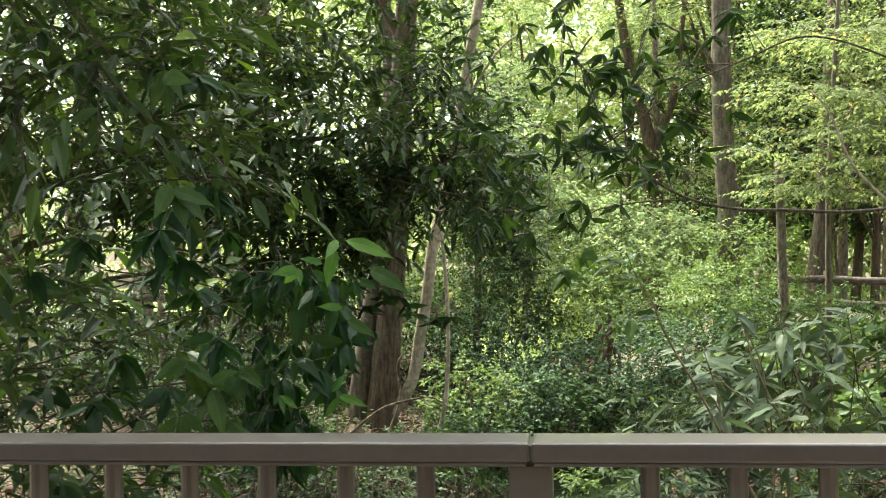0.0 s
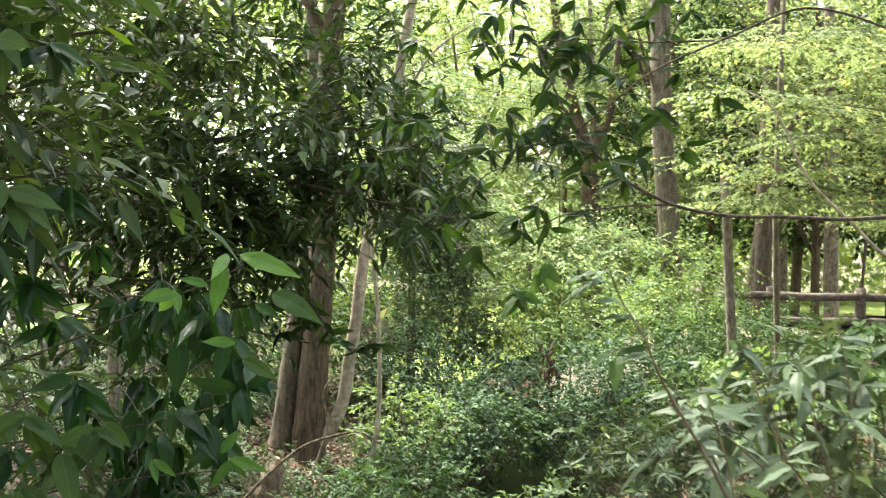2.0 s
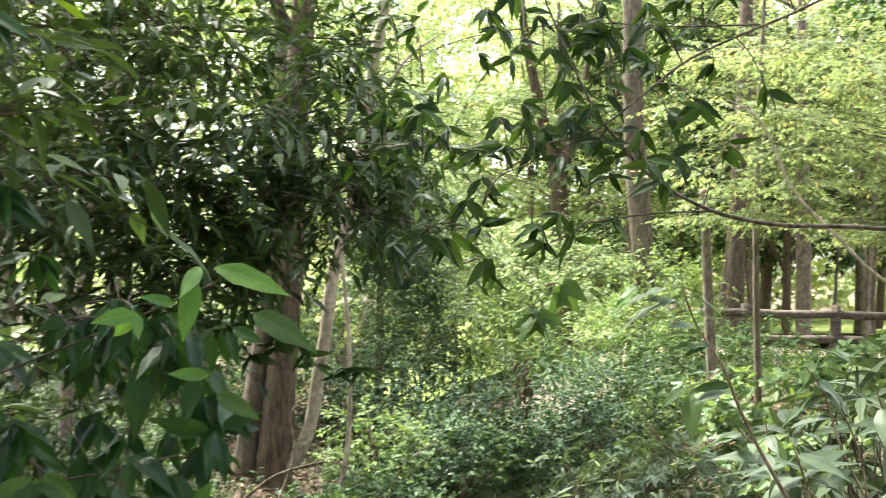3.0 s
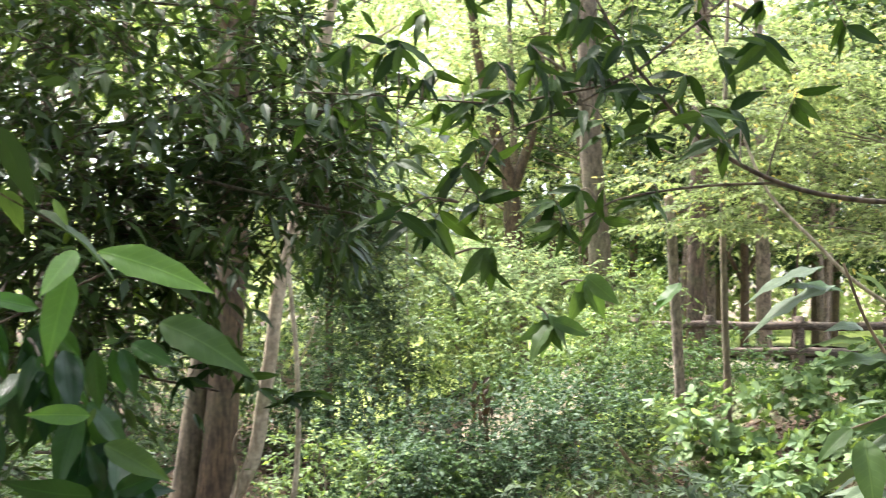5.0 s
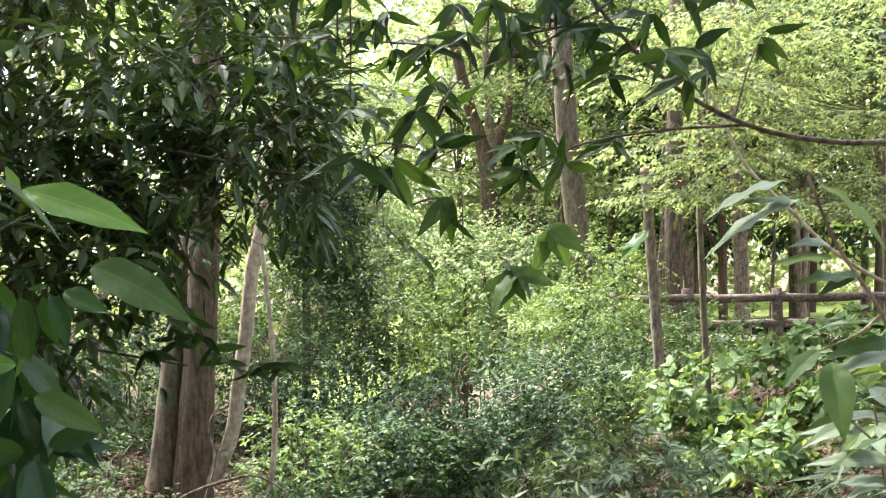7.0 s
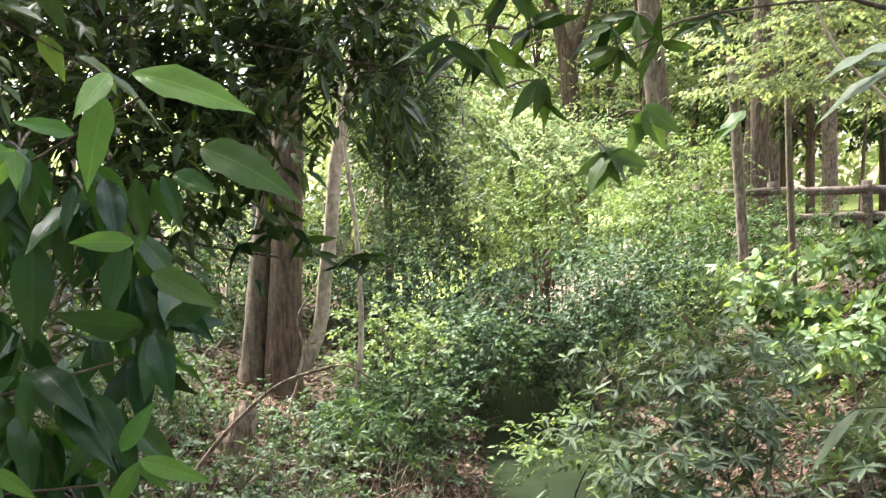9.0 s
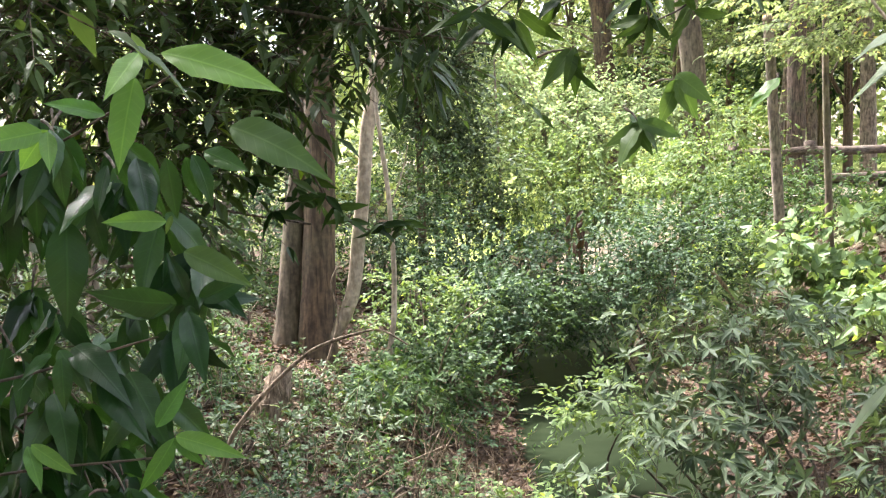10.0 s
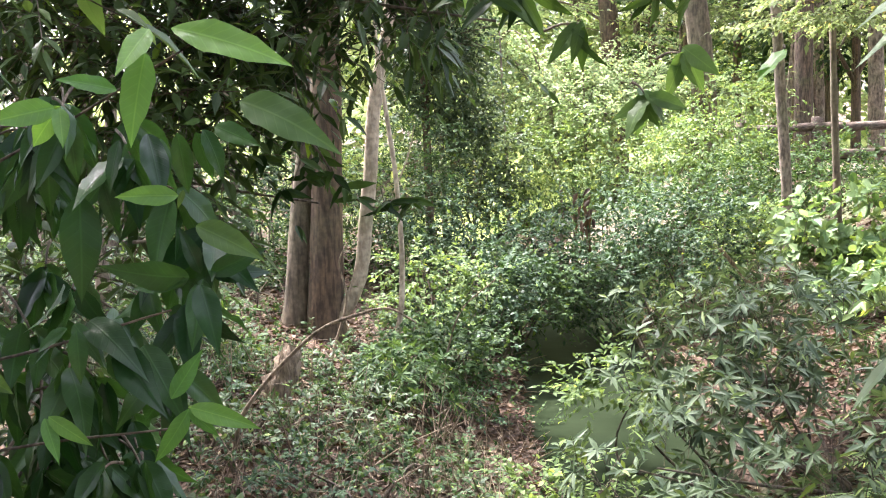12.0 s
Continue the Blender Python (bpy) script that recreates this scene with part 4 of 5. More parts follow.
leafy_tree("evergreen tree behind the pale trunk", LEAF_BLUE, "fine", [((0.4, 15.0, 3.4), (0.7, 0.7, 0.9), 220), ((-0.2, 15.0, 4.8), (0.9, 0.9, 0.8), 170), ((0.7, 15.2, 2.4), (0.6, 0.6, 0.5), 180)], (0.5, 15.2), 0.06, 1.3, seed=35)


leafy_tree("slim tree with light yellow-green leaves", LEAF_BRIGHT, "maple", [((1.6, 27, 8.0), (1.2, 1.2, 0.6), 130), ((1.0, 27, 6.6), (1.1, 1.0, 0.5), 130), ((1.5, 27, 5.2), (1.1, 1.0, 0.45), 130), ((2.2, 26.6, 4.2), (0.9, 0.9, 0.4), 100), ((1.0, 26.6, 3.8), (1.0, 0.9, 0.4), 100)], (1.6, 27.2), 0.06, 1.3, seed=38)
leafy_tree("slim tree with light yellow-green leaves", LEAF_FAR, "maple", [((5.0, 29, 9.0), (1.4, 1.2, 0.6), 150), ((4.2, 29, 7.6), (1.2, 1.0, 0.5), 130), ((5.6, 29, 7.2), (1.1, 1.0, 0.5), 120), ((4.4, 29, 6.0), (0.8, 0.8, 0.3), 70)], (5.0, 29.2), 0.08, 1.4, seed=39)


def far_woods():
    """A ring of woods round the clearing; more sparse towards the light."""
    w = thing("far_woods", (0, 40, 0), "distant bright green woodland edge", "woods", kind="stuff")
    clouds = []
    for k in range(110):
        a = rng_f.uniform(-1.0, 1.0)
        d = rng_f.uniform(31, 48)
        x, y = math.sin(a) * d, math.cos(a) * d
        z = rng_f.uniform(0.8, 11.5)
        if 0.09 < x / y < 0.15 and 2.6 < z < 6.0:      # the gap that shows the sky
            continue
        clouds.append(((x, y, z), (3.4, 2.4, 1.7), 92))
    for k in range(46):      # the light crowns at the end of the clearing
        a, d = rng_f.uniform(-0.12, 0.36), rng_f.uniform(33, 46)
        clouds.append(((math.sin(a) * d, math.cos(a) * d, rng_f.uniform(2.5, 12.5)), (2.8, 1.8, 1.4), 70))
    for k in range(36):      # saplings and bushes under the far crowns
        a, d = rng_f.uniform(-0.2, 0.75), rng_f.uniform(34, 42)
        clouds.append(((math.sin(a) * d, math.cos(a) * d, rng_f.uniform(1.6, 4.2)), (2.6, 1.6, 1.2), 72))
    for k in range(40):
        a, d = rng_f.uniform(-0.85, 0.85), rng_f.uniform(24, 33)
        clouds.append(((math.sin(a) * d, math.cos(a) * d, rng_f.uniform(0.6, 1.8)), (2.0, 1.2, 0.8), 0 if math.sin(a) * d > 5 and d < 30 else 70))
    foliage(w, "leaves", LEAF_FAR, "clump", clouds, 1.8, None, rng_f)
    sticks = []
    for k in range(16):
        a, d = rng_f.uniform(-0.9, 0.9), rng_f.uniform(30, 42)
        x, y = math.sin(a) * d, math.cos(a) * d
        r = rng_f.uniform(0.05, 0.14)
        sticks.append(tube(in_thing(w, [base_at(x, y), (x + 0.1, y, 4), (x + rng_f.normal(0, 0.4), y, 11)]), [r, r * 0.8, r * 0.4], 7))
    mesh_object("trunks", *joined(sticks), [], BARK_GREY, w)


far_woods()


def evergreens_beyond():
    """Darker trees behind the maples, which show between their tiers."""
    rng = np.random.default_rng(43)
    for x, y in ((8.6, 15.4), (7.7, 21.9), (8.6, 22.4), (10.6, 22.0), (12.6, 22.6), (7.4, 24.5), (9.8, 25.5), (12.4, 25.0), (14.6, 26.5), (6.6, 28.5)):
        h = 7.0 + rng.uniform(-1, 1.5)
        t = thing("tree", base_at(x, y), "evergreen tree with dull green leaves behind the maples", "tree", "evergreen trees")
        trunk_part(t, "trunk", [base_at(x, y), (x + 0.1, y, 3), (x, y, h)], [0.11, 0.09, 0.03], BARK_BROWN, 9)
        foliage(t, "crown", LEAF_SHRUB, "clump", [((x + rng.normal(0, 0.7), y + rng.normal(0, 0.5), z), (1.3, 1.0, 0.8), 110) for z in np.arange(2.9 if y > 20 else 4.6, h + 1, 0.9)], 0.9, TWIG, rng)


evergreens_beyond()


# never in view: added leaf masses that keep skylight off the near leaves
def shade_woods():
    w = thing("shade_woods", (0, -14, 0), "unseen woodland added behind the bridge to block skylight", "woods", kind="stuff")
    clouds = []
    for k in range(64):
        a = rng_f.uniform(1.35, 2 * math.pi - 1.35)
        d = rng_f.uniform(8, 16)
        clouds.append(((math.sin(a) * d, math.cos(a) * d, rng_f.uniform(0.5, 11)), (2.6, 2.6, 1.8), 40))
    foliage(w, "leaves", LEAF_DARK, "clump", clouds, 3.5, None, rng_f)


shade_woods()

# ---- the dark evergreen tree over the left of the view ----


def dark_tree():
    t = thing("evergreen_tree", base_at(-3.4, 7.2), "dark evergreen tree with drooping glossy lance-shaped leaves", "tree")
    trunk_part(t, "trunk", [base_at(-3.4, 7.2), (-3.35, 7.2, 1.0), (-3.2, 7.1, 2.6), (-3.0, 7.0, 5.0), (-2.9, 7, 7.5)], [0.16, 0.13, 0.12, 0.09, 0.04], BARK_BROWN)
    for end, mid in (((0.35, 5.6, 1.72), (-1.6, 6.4, 2.1)), ((0.1, 6.6, 2.7), (-1.6, 7.0, 2.8)), ((-0.9, 5.6, 1.4), (-2.2, 6.2, 1.5)), ((-1.1, 5.2, 2.6), (-2.3, 6.2, 2.8)), ((-0.2, 6.2, 3.6), (-1.8, 6.8, 3.8)), ((-1.6, 4.6, 3.2), (-2.6, 6, 3.4)), ((-0.3, 6.2, 1.1), (-1.8, 6.8, 1.3)), ((-0.62, 6.3, 2.15), (-1.85, 6.5, 2.01)), ((-0.04, 6.3, 2.34), (-0.9, 6.4, 2.1))):
        b = (-3.2, 7.1, mid[2] - 0.35)
        trunk_part(t, "limb", [b, mid, end], [0.03, 0.012, 0.004], TWIG, 6)
    rng = np.random.default_rng(41)
    clouds = [((-0.68, 6.2, 2.22), (0.62, 0.6, 0.36), 150), ((0.0, 6.0, 2.04), (0.36, 0.45, 0.13), 44), ((-0.9, 6.6, 2.95), (0.55, 0.7, 0.45), 135), ((-1.5, 6.2, 2.4), (0.8, 0.8, 0.5), 160),
              ((-2.3, 6.0, 1.85), (0.8, 0.8, 0.4), 180), ((-1.3, 6.0, 1.86), (0.7, 0.7, 0.22), 120), ((-2.2, 6.2, 1.1), (0.6, 0.7, 0.3), 50), 
              ((-1.8, 6.4, 3.3), (1.0, 0.9, 0.6), 200), ((-2.9, 6.6, 2.6), (0.9, 0.9, 0.8), 240), ((-1.1, 6.8, 3.9), (0.6, 0.9, 0.5), 80), ((-2.4, 5.2, 4.2), (1.3, 1.2, 0.6), 180)]
    clouds += [((-0.95, 6.0, 1.68), (0.35, 0.45, 0.25), 80), ((-0.8, 7.3, 2.7), (0.45, 0.4, 0.55), 60), ((-1.1, 6.2, 1.2), (0.35, 0.4, 0.3), 50), ((-0.27, 6.4, 2.5), (0.2, 0.4, 0.5), 50), ((-0.32, 6.5, 3.2), (0.2, 0.4, 0.35), 40), ((-0.75, 6.0, 1.6), (0.25, 0.4, 0.25), 50), ((-0.42, 6.1, 1.70), (0.25, 0.35, 0.15), 44), ((-0.88, 6.0, 1.34), (0.2, 0.4, 0.2), 34), ((-1.95, 7.0, 2.9), (0.7, 0.5, 0.7), 110), ((0.02, 6.0, 1.90), (0.26, 0.4, 0.14), 36), ((0.0, 6.1, 2.35), (0.28, 0.4, 0.3), 34)]
    foliage(t, "crown", LEAF_DARK, "oak", clouds, 1.0, TWIG, rng, rise=-0.05)
    foliage(t, "low_crown", LEAF_DARK, "oak", [((0.02, 6.0, 1.72), (0.3, 0.3, 0.10), 34), ((-0.8, 6.0, 1.5), (0.25, 0.3, 0.15), 34)], 0.65, TWIG, rng, rise=0.0)
    # unseen sprays overhead, added to shade the railing and the near leaves
    high = [((-2.0, 3.8, 5.0), (2.0, 1.6, 0.5), 240), ((0.3, 4.2, 5.6), (1.9, 1.5, 0.5), 60), ((-3.8, 6, 6.0), (2.4, 2.0, 0.8), 260), ((-3.6, 2.2, 5.2), (2.4, 2.0, 0.6), 180), ((-1.8, 1.2, 5.0), (2.0, 1.6, 0.5), 180)]
    foliage(t, "shade_crown", LEAF_DARK, "clump", high, 1.0, TWIG, rng, rise=0.0)


dark_tree()

# ---- near branches with leaves that can be told apart ----
LEAF_MESHES = {}


def leaf_shapes(key, half, mat, fold, droop, seed, count=7):
    """A few blades one metre long, to be shared by many leaves."""
    rng = np.random.default_rng(seed)
    made = []
    for k in range(count):
        peak, tip = rng.uniform(0.66, 0.85), rng.uniform(1.1, 1.5)      # where it is widest, and how drawn out its point is
        most = (peak / (peak + tip)) ** peak * (tip / (peak + tip)) ** tip
        fine = [(u, u ** peak * (1 - u) ** tip / most) for u in (1 - np.cos(np.linspace(0, np.pi, 14))) / 2]
        v, q, t, blade = blades(np.zeros((1, 3)), np.array([[0.0, 1, 0]]), np.array([[0.0, 0, 1]]), 1.0, half * rng.uniform(0.85, 1.15), fine, fold, droop, 0.16, rng, (-1.0, -0.7, -0.35, 0.0, 0.35, 0.7, 1.0))
        ob = mesh_object("blade", v, q, t, mat, None, "", True, blade)
        made.append(ob.data)
        bpy.data.objects.remove(ob)
    LEAF_MESHES[key] = made


leaf_shapes("slim", 0.138, LEAF_HANG, 0.35, 0.28, 55)
leaf_shapes("near", 0.185, LEAF_NEAR, 0.32, 0.30, 51)
leaf_shapes("young", 0.165, LEAF_YOUNG, 0.30, 0.25, 52)
leaf_shapes("grey", 0.155, LEAF_GREYNEAR, 0.22, 0.22, 53)
leaf_shapes("broad", 0.18, LEAF_SOFT, 0.30, 0.25, 54)


def place_leaf(parent, key, at, way, up, size, rng):
    y = Vector(way).normalized()
    x = y.cross(Vector(up))
    x = x.normalized() if x.length > 1e-4 else Vector((1, 0, 0))
    z = x.cross(y)
    ob = new("leaf", LEAF_MESHES[key][int(rng.integers(len(LEAF_MESHES[key])))])
    ob.parent = parent
    m = Matrix((x, y, z)).transposed().to_4x4()
    ob.matrix_basis = Matrix.Translation(Vector(at) - parent.location) @ m @ Matrix.Scale(float(size), 4)
    return ob


def fan(parent, key, at, count, size, low, high, rng, stalk=0.05):
    """Leaves that spread from one shoot; low, high: the sweep of their directions in degrees, -90 hangs straight down."""
    at = np.array(at, float)
    back = at + [rng.uniform(-0.10, 0.02), rng.uniform(0.02, 0.12), rng.uniform(-0.02, 0.06)]
    mesh_object("shoot", *tube(in_thing(parent, smooth_line([back, (at + back) / 2 + [0, 0, 0.006], at], 3)), [0.003, 0.0016], 5), [], TWIG, parent)
    for k in range(count):
        a = radians(low + (high - low) * (k + rng.uniform(0.15, 0.85)) / count)
        way = np.array([math.cos(a), rng.normal(-0.1, 0.55), math.sin(a) + 0.15])
        up = np.array([rng.normal(0, 0.5), -0.55 + rng.normal(0, 0.5), 0.8 + rng.normal(0, 0.3)])
        place_leaf(parent, key, at + rng.normal(0, 0.008, 3), way, up, size * rng.uniform(0.72, 1.15), rng)


def near_left_branch():
    """The large-leaved bough that reaches in beside the railing."""
    rng = np.random.default_rng(61)
    b = thing("leafy_branch", (-1.6, 3.9, 1.1), "evergreen bough with large dark glossy leaves beyond the railing", "branch")
    for pts in ([(-1.6, 3.9, 1.0), (-1.0, 3.75, 1.2), (-0.6, 3.6, 1.36), (-0.30, 3.4, 1.49)], [(-1.6, 3.9, 0.9), (-1.0, 3.7, 1.0), (-0.6, 3.5, 1.08), (-0.34, 3.43, 1.15)], [(-1.6, 3.9, 0.7), (-1.0, 3.6, 0.86), (-0.6, 3.5, 0.95), (-0.34, 3.38, 1.0)]):
        mesh_object("bough", *tube(in_thing(b, smooth_line(pts)), [0.004, 0.0015], 8), [], TWIG, b)
    mesh_object("bough", *tube(in_thing(b, smooth_line([(-3.36, 7.18, 0.5), (-2.5, 5.7, 0.8), (-1.9, 4.5, 0.9), (-1.6, 3.9, 0.9)])), [0.02, 0.006], 8), [], TWIG, b)
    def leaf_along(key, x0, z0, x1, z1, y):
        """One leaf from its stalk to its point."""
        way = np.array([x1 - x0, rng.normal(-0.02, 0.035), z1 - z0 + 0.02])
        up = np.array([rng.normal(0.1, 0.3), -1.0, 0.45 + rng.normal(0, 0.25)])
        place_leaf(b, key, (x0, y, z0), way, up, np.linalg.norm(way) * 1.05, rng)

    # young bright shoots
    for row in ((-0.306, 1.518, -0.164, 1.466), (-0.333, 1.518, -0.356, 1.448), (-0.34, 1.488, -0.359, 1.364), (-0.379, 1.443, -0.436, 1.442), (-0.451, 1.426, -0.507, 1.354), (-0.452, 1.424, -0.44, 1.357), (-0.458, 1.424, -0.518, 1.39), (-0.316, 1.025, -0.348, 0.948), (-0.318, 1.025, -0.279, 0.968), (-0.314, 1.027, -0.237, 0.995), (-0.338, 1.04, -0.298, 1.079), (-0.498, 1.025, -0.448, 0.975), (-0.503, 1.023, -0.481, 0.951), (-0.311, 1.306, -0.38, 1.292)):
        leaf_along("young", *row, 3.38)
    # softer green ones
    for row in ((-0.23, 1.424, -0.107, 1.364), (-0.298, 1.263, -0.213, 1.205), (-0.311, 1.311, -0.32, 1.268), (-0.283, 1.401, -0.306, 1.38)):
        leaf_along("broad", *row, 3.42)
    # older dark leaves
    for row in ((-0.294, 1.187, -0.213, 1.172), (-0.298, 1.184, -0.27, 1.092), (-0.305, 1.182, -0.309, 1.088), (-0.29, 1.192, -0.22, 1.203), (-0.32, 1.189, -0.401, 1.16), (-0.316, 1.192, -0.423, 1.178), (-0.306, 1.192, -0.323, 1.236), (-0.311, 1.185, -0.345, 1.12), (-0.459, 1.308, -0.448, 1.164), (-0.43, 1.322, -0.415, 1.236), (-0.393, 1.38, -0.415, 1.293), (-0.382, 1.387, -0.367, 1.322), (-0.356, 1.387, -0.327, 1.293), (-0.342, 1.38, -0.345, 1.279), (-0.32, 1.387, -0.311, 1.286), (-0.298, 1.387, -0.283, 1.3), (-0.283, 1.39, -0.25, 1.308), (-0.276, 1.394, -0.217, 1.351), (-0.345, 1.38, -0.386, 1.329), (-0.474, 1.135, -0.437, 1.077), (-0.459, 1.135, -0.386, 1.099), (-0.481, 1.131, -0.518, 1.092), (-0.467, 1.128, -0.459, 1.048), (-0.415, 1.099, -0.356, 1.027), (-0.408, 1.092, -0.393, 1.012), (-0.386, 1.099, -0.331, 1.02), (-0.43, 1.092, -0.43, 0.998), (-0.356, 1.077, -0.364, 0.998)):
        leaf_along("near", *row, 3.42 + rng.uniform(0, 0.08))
    for k in range(64):      # the mass of older leaves behind them
        fan(b, "near", (rng.uniform(-0.66, -0.40), rng.uniform(3.5, 3.85), rng.choice((rng.uniform(1.30, 1.48), rng.uniform(0.74, 1.18), rng.uniform(0.74, 1.12)))), 5, 0.108, -135, -45, rng)
    for at in ((-0.30, 3.52, 1.24), (-0.34, 3.5, 1.31), (-0.33, 3.5, 1.14), (-0.36, 3.55, 1.22), (-0.36, 3.5, 1.05), (-0.40, 3.52, 1.36)):
        fan(b, "near", at, 6, 0.11, -140, -40, rng)
    for k in range(16):
        fan(b, "near", (rng.uniform(-1.5, -0.68), rng.uniform(3.4, 4.0), rng.uniform(0.65, 1.6)), 7, 0.13, -165, -15, rng)
    for at, key, n, size in (((-0.97, 3.6, 2.10), "near", 6, 0.15), ((-0.83, 3.6, 2.05), "near", 6, 0.15), ((-0.77, 3.55, 1.68), "near", 7, 0.15), ((-0.95, 3.6, 1.60), "near", 6, 0.14), ((-0.80, 3.36, 1.13), "broad", 7, 0.135), ((-0.72, 3.38, 1.04), "broad", 7, 0.135), ((-0.63, 3.42, 1.09), "broad", 6, 0.125), ((-0.80, 3.36, 0.95), "broad", 7, 0.135), ((-0.68, 3.38, 0.94), "broad", 7, 0.13), ((-0.88, 3.36, 2.02), "broad", 6, 0.13), ((-0.84, 3.36, 1.66), "broad", 6, 0.13), ((-0.9, 3.6, 1.0), "near", 7, 0.14), ((-1.15, 3.6, 0.95), "near", 7, 0.15)):
        fan(b, key, at, n, size, -165, -15, rng)
    rest = [((-1.25, 3.75, 1.9), (0.42, 0.35, 0.32), 44), ((-1.6, 3.9, 2.4), (0.6, 0.4, 0.35), 50), ((-1.45, 3.95, 1.25), (0.4, 0.35, 0.30), 36), ((-1.5, 3.95, 0.75), (0.45, 0.35, 0.28), 36), ((-1.55, 3.9, 0.3), (0.5, 0.4, 0.35), 50)]
    foliage(b, "far_leaves", LEAF_DARK, "oak", rest, 1.3, TWIG, rng, rise=-0.05)


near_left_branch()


def tuft(parent, key, at, count, size, lines, rng, droop=1.0):
    """A side twig from the nearest bough, and the leaves that hang from its end."""
    at = np.array(at, float)
    near = min((line[np.argmin(np.linalg.norm(line - at, axis=1))] for line in lines), key=lambda p: np.linalg.norm(p - at))
    mid = (near + at) / 2 + [0, 0, 0.02]
    twig = smooth_line([near, mid, at], 5)
    mesh_object("twig", *tube(in_thing(parent, twig), [0.0022, 0.0011], 5), [], TWIG, parent)
    for k in range(count):
        base = twig[-1 - int(rng.integers(0, 3))] if k else at
        a = rng.uniform(0, 6.28)
        way = np.array([math.cos(a) * 0.8, math.sin(a) * 0.6, -droop * rng.uniform(-0.15, 1.15)])
        up = np.array([rng.normal(0, 0.5), -0.8, 0.4 + rng.normal(0, 0.4)])
        place_leaf(parent, key, base, way, up, size * rng.uniform(0.65, 1.2), rng)


def hanging_branch():
    """The branch from the right with leaves hanging before the bright clearing."""
    rng = np.random.default_rng(71)
    b = thing("leafy_branch", (2.2, 4.3, 1.85), "thin branch with long green leaves hanging before the clearing", "branch")
    boughs = (([(2.2, 4.3, 1.78), (1.6, 4.05, 1.68), (1.25, 3.95, 1.67), (1.08, 3.95, 1.67), (0.91, 3.95, 1.70), (0.75, 3.95, 1.78), (0.63, 3.95, 1.90), (0.57, 3.97, 2.0), (0.5, 4.05, 2.2), (0.42, 4.1, 2.42)], [0.007, 0.0055, 0.004, 0.002]),
              ([(0.91, 3.95, 1.70), (0.75, 3.96, 1.69), (0.58, 3.95, 1.66), (0.51, 3.95, 1.62), (0.41, 3.93, 1.58)], [0.003, 0.0014]),
              ([(2.3, 4.3, 2.0), (1.84, 4.05, 2.16), (1.58, 4.0, 2.27), (1.33, 4.0, 2.32), (1.11, 4.0, 2.23), (0.86, 3.98, 2.11), (0.72, 3.96, 2.0), (0.59, 3.95, 1.90), (0.45, 3.95, 1.86), (0.35, 3.95, 1.84), (0.25, 3.95, 1.84), (0.12, 3.95, 1.845), (-0.04, 3.97, 1.85)], [0.005, 0.003, 0.0014]),
              ([(0.59, 3.95, 1.90), (0.47, 3.94, 1.83), (0.34, 3.9, 1.77), (0.29, 3.88, 1.70), (0.25, 3.88, 1.64)], [0.002, 0.0012]),
              ([(1.05, 4.0, 2.21), (0.85, 4.1, 2.22), (0.6, 4.2, 2.24), (0.3, 4.25, 2.2), (0.1, 4.3, 2.12)], [0.003, 0.0014]))
    lines = []
    for pts, radii in boughs:
        lines.append(smooth_line(pts))
        mesh_object("bough", *tube(in_thing(b, lines[-1]), radii, 8), [], TWIG, b)
    mesh_object("stem", *tube(in_thing(b, smooth_line([base_at(3.3, 5.0), (3.2, 4.95, 0.6), (2.9, 4.8, 1.5), (2.2, 4.3, 1.9)])), [0.05, 0.008], 9), [], TWIG, b)
    tips = [(0.05, 1.93), (0.12, 1.95), (0.16, 1.89), (0.21, 1.90), (0.18, 1.86), (0.11, 1.86), (0.05, 1.84), (0.02, 1.81), (0.24, 1.85), (0.29, 1.84), (0.34, 1.84), (0.39, 1.91), (0.45, 1.90), (0.43, 1.85), (0.51, 1.94), (0.58, 1.89), (-0.03, 1.80), (0.08, 1.80),
            (0.29, 1.76), (0.25, 1.70), (0.32, 1.73), (0.29, 1.64), (0.21, 1.61), (0.16, 1.60), (0.12, 1.61), (0.50, 1.82), (0.54, 1.78), (0.60, 1.86), (0.65, 1.84), (0.69, 1.80), (0.71, 1.90), (0.79, 1.94), (0.85, 1.96), (0.72, 1.75), (0.51, 1.68), (0.44, 1.65), (0.45, 1.60), (0.54, 1.62), (0.65, 1.67), (0.79, 1.84), (0.62, 1.78), (0.56, 1.87), (1.05, 2.02)]
    for x, z in tips:
        tuft(b, "slim", (x, 3.92 + rng.normal(0, 0.07), z), 6 if x < 0.3 else 5, 0.070 if z > 1.7 and x < 0.35 else 0.088, lines, rng)
    for k in range(16):      # the thickest cluster
        tuft(b, "slim", rng.normal(0, 1, 3) * [0.10, 0.08, 0.09] + [0.68, 4.06, 2.18], 5, 0.088, lines, rng)
    for k in range(46):      # the upper twigs
        f = lines[(0, 2, 4)[k % 3]]
        p = f[int(rng.uniform(0.45, 1.0) * (len(f) - 1))] + rng.normal(0, 1, 3) * [0.13, 0.14, 0.10] + [0, 0.1, 0.08]
        tuft(b, "slim", p, 5, 0.078, lines, rng)
    for k in range(16):
        tuft(b, "slim", (rng.uniform(0.08, 1.1), rng.uniform(3.9, 4.6), rng.uniform(2.25, 2.55)), 5, 0.082, lines, rng)
    fan(b, "broad", (0.45, 3.98, 1.42), 8, 0.105, -165, 5, rng)
    fan(b, "broad", (0.52, 4.0, 1.50), 5, 0.095, -120, -50, rng)
    fan(b, "young", (0.72, 4.0, 1.50), 2, 0.10, -150, -100, rng)
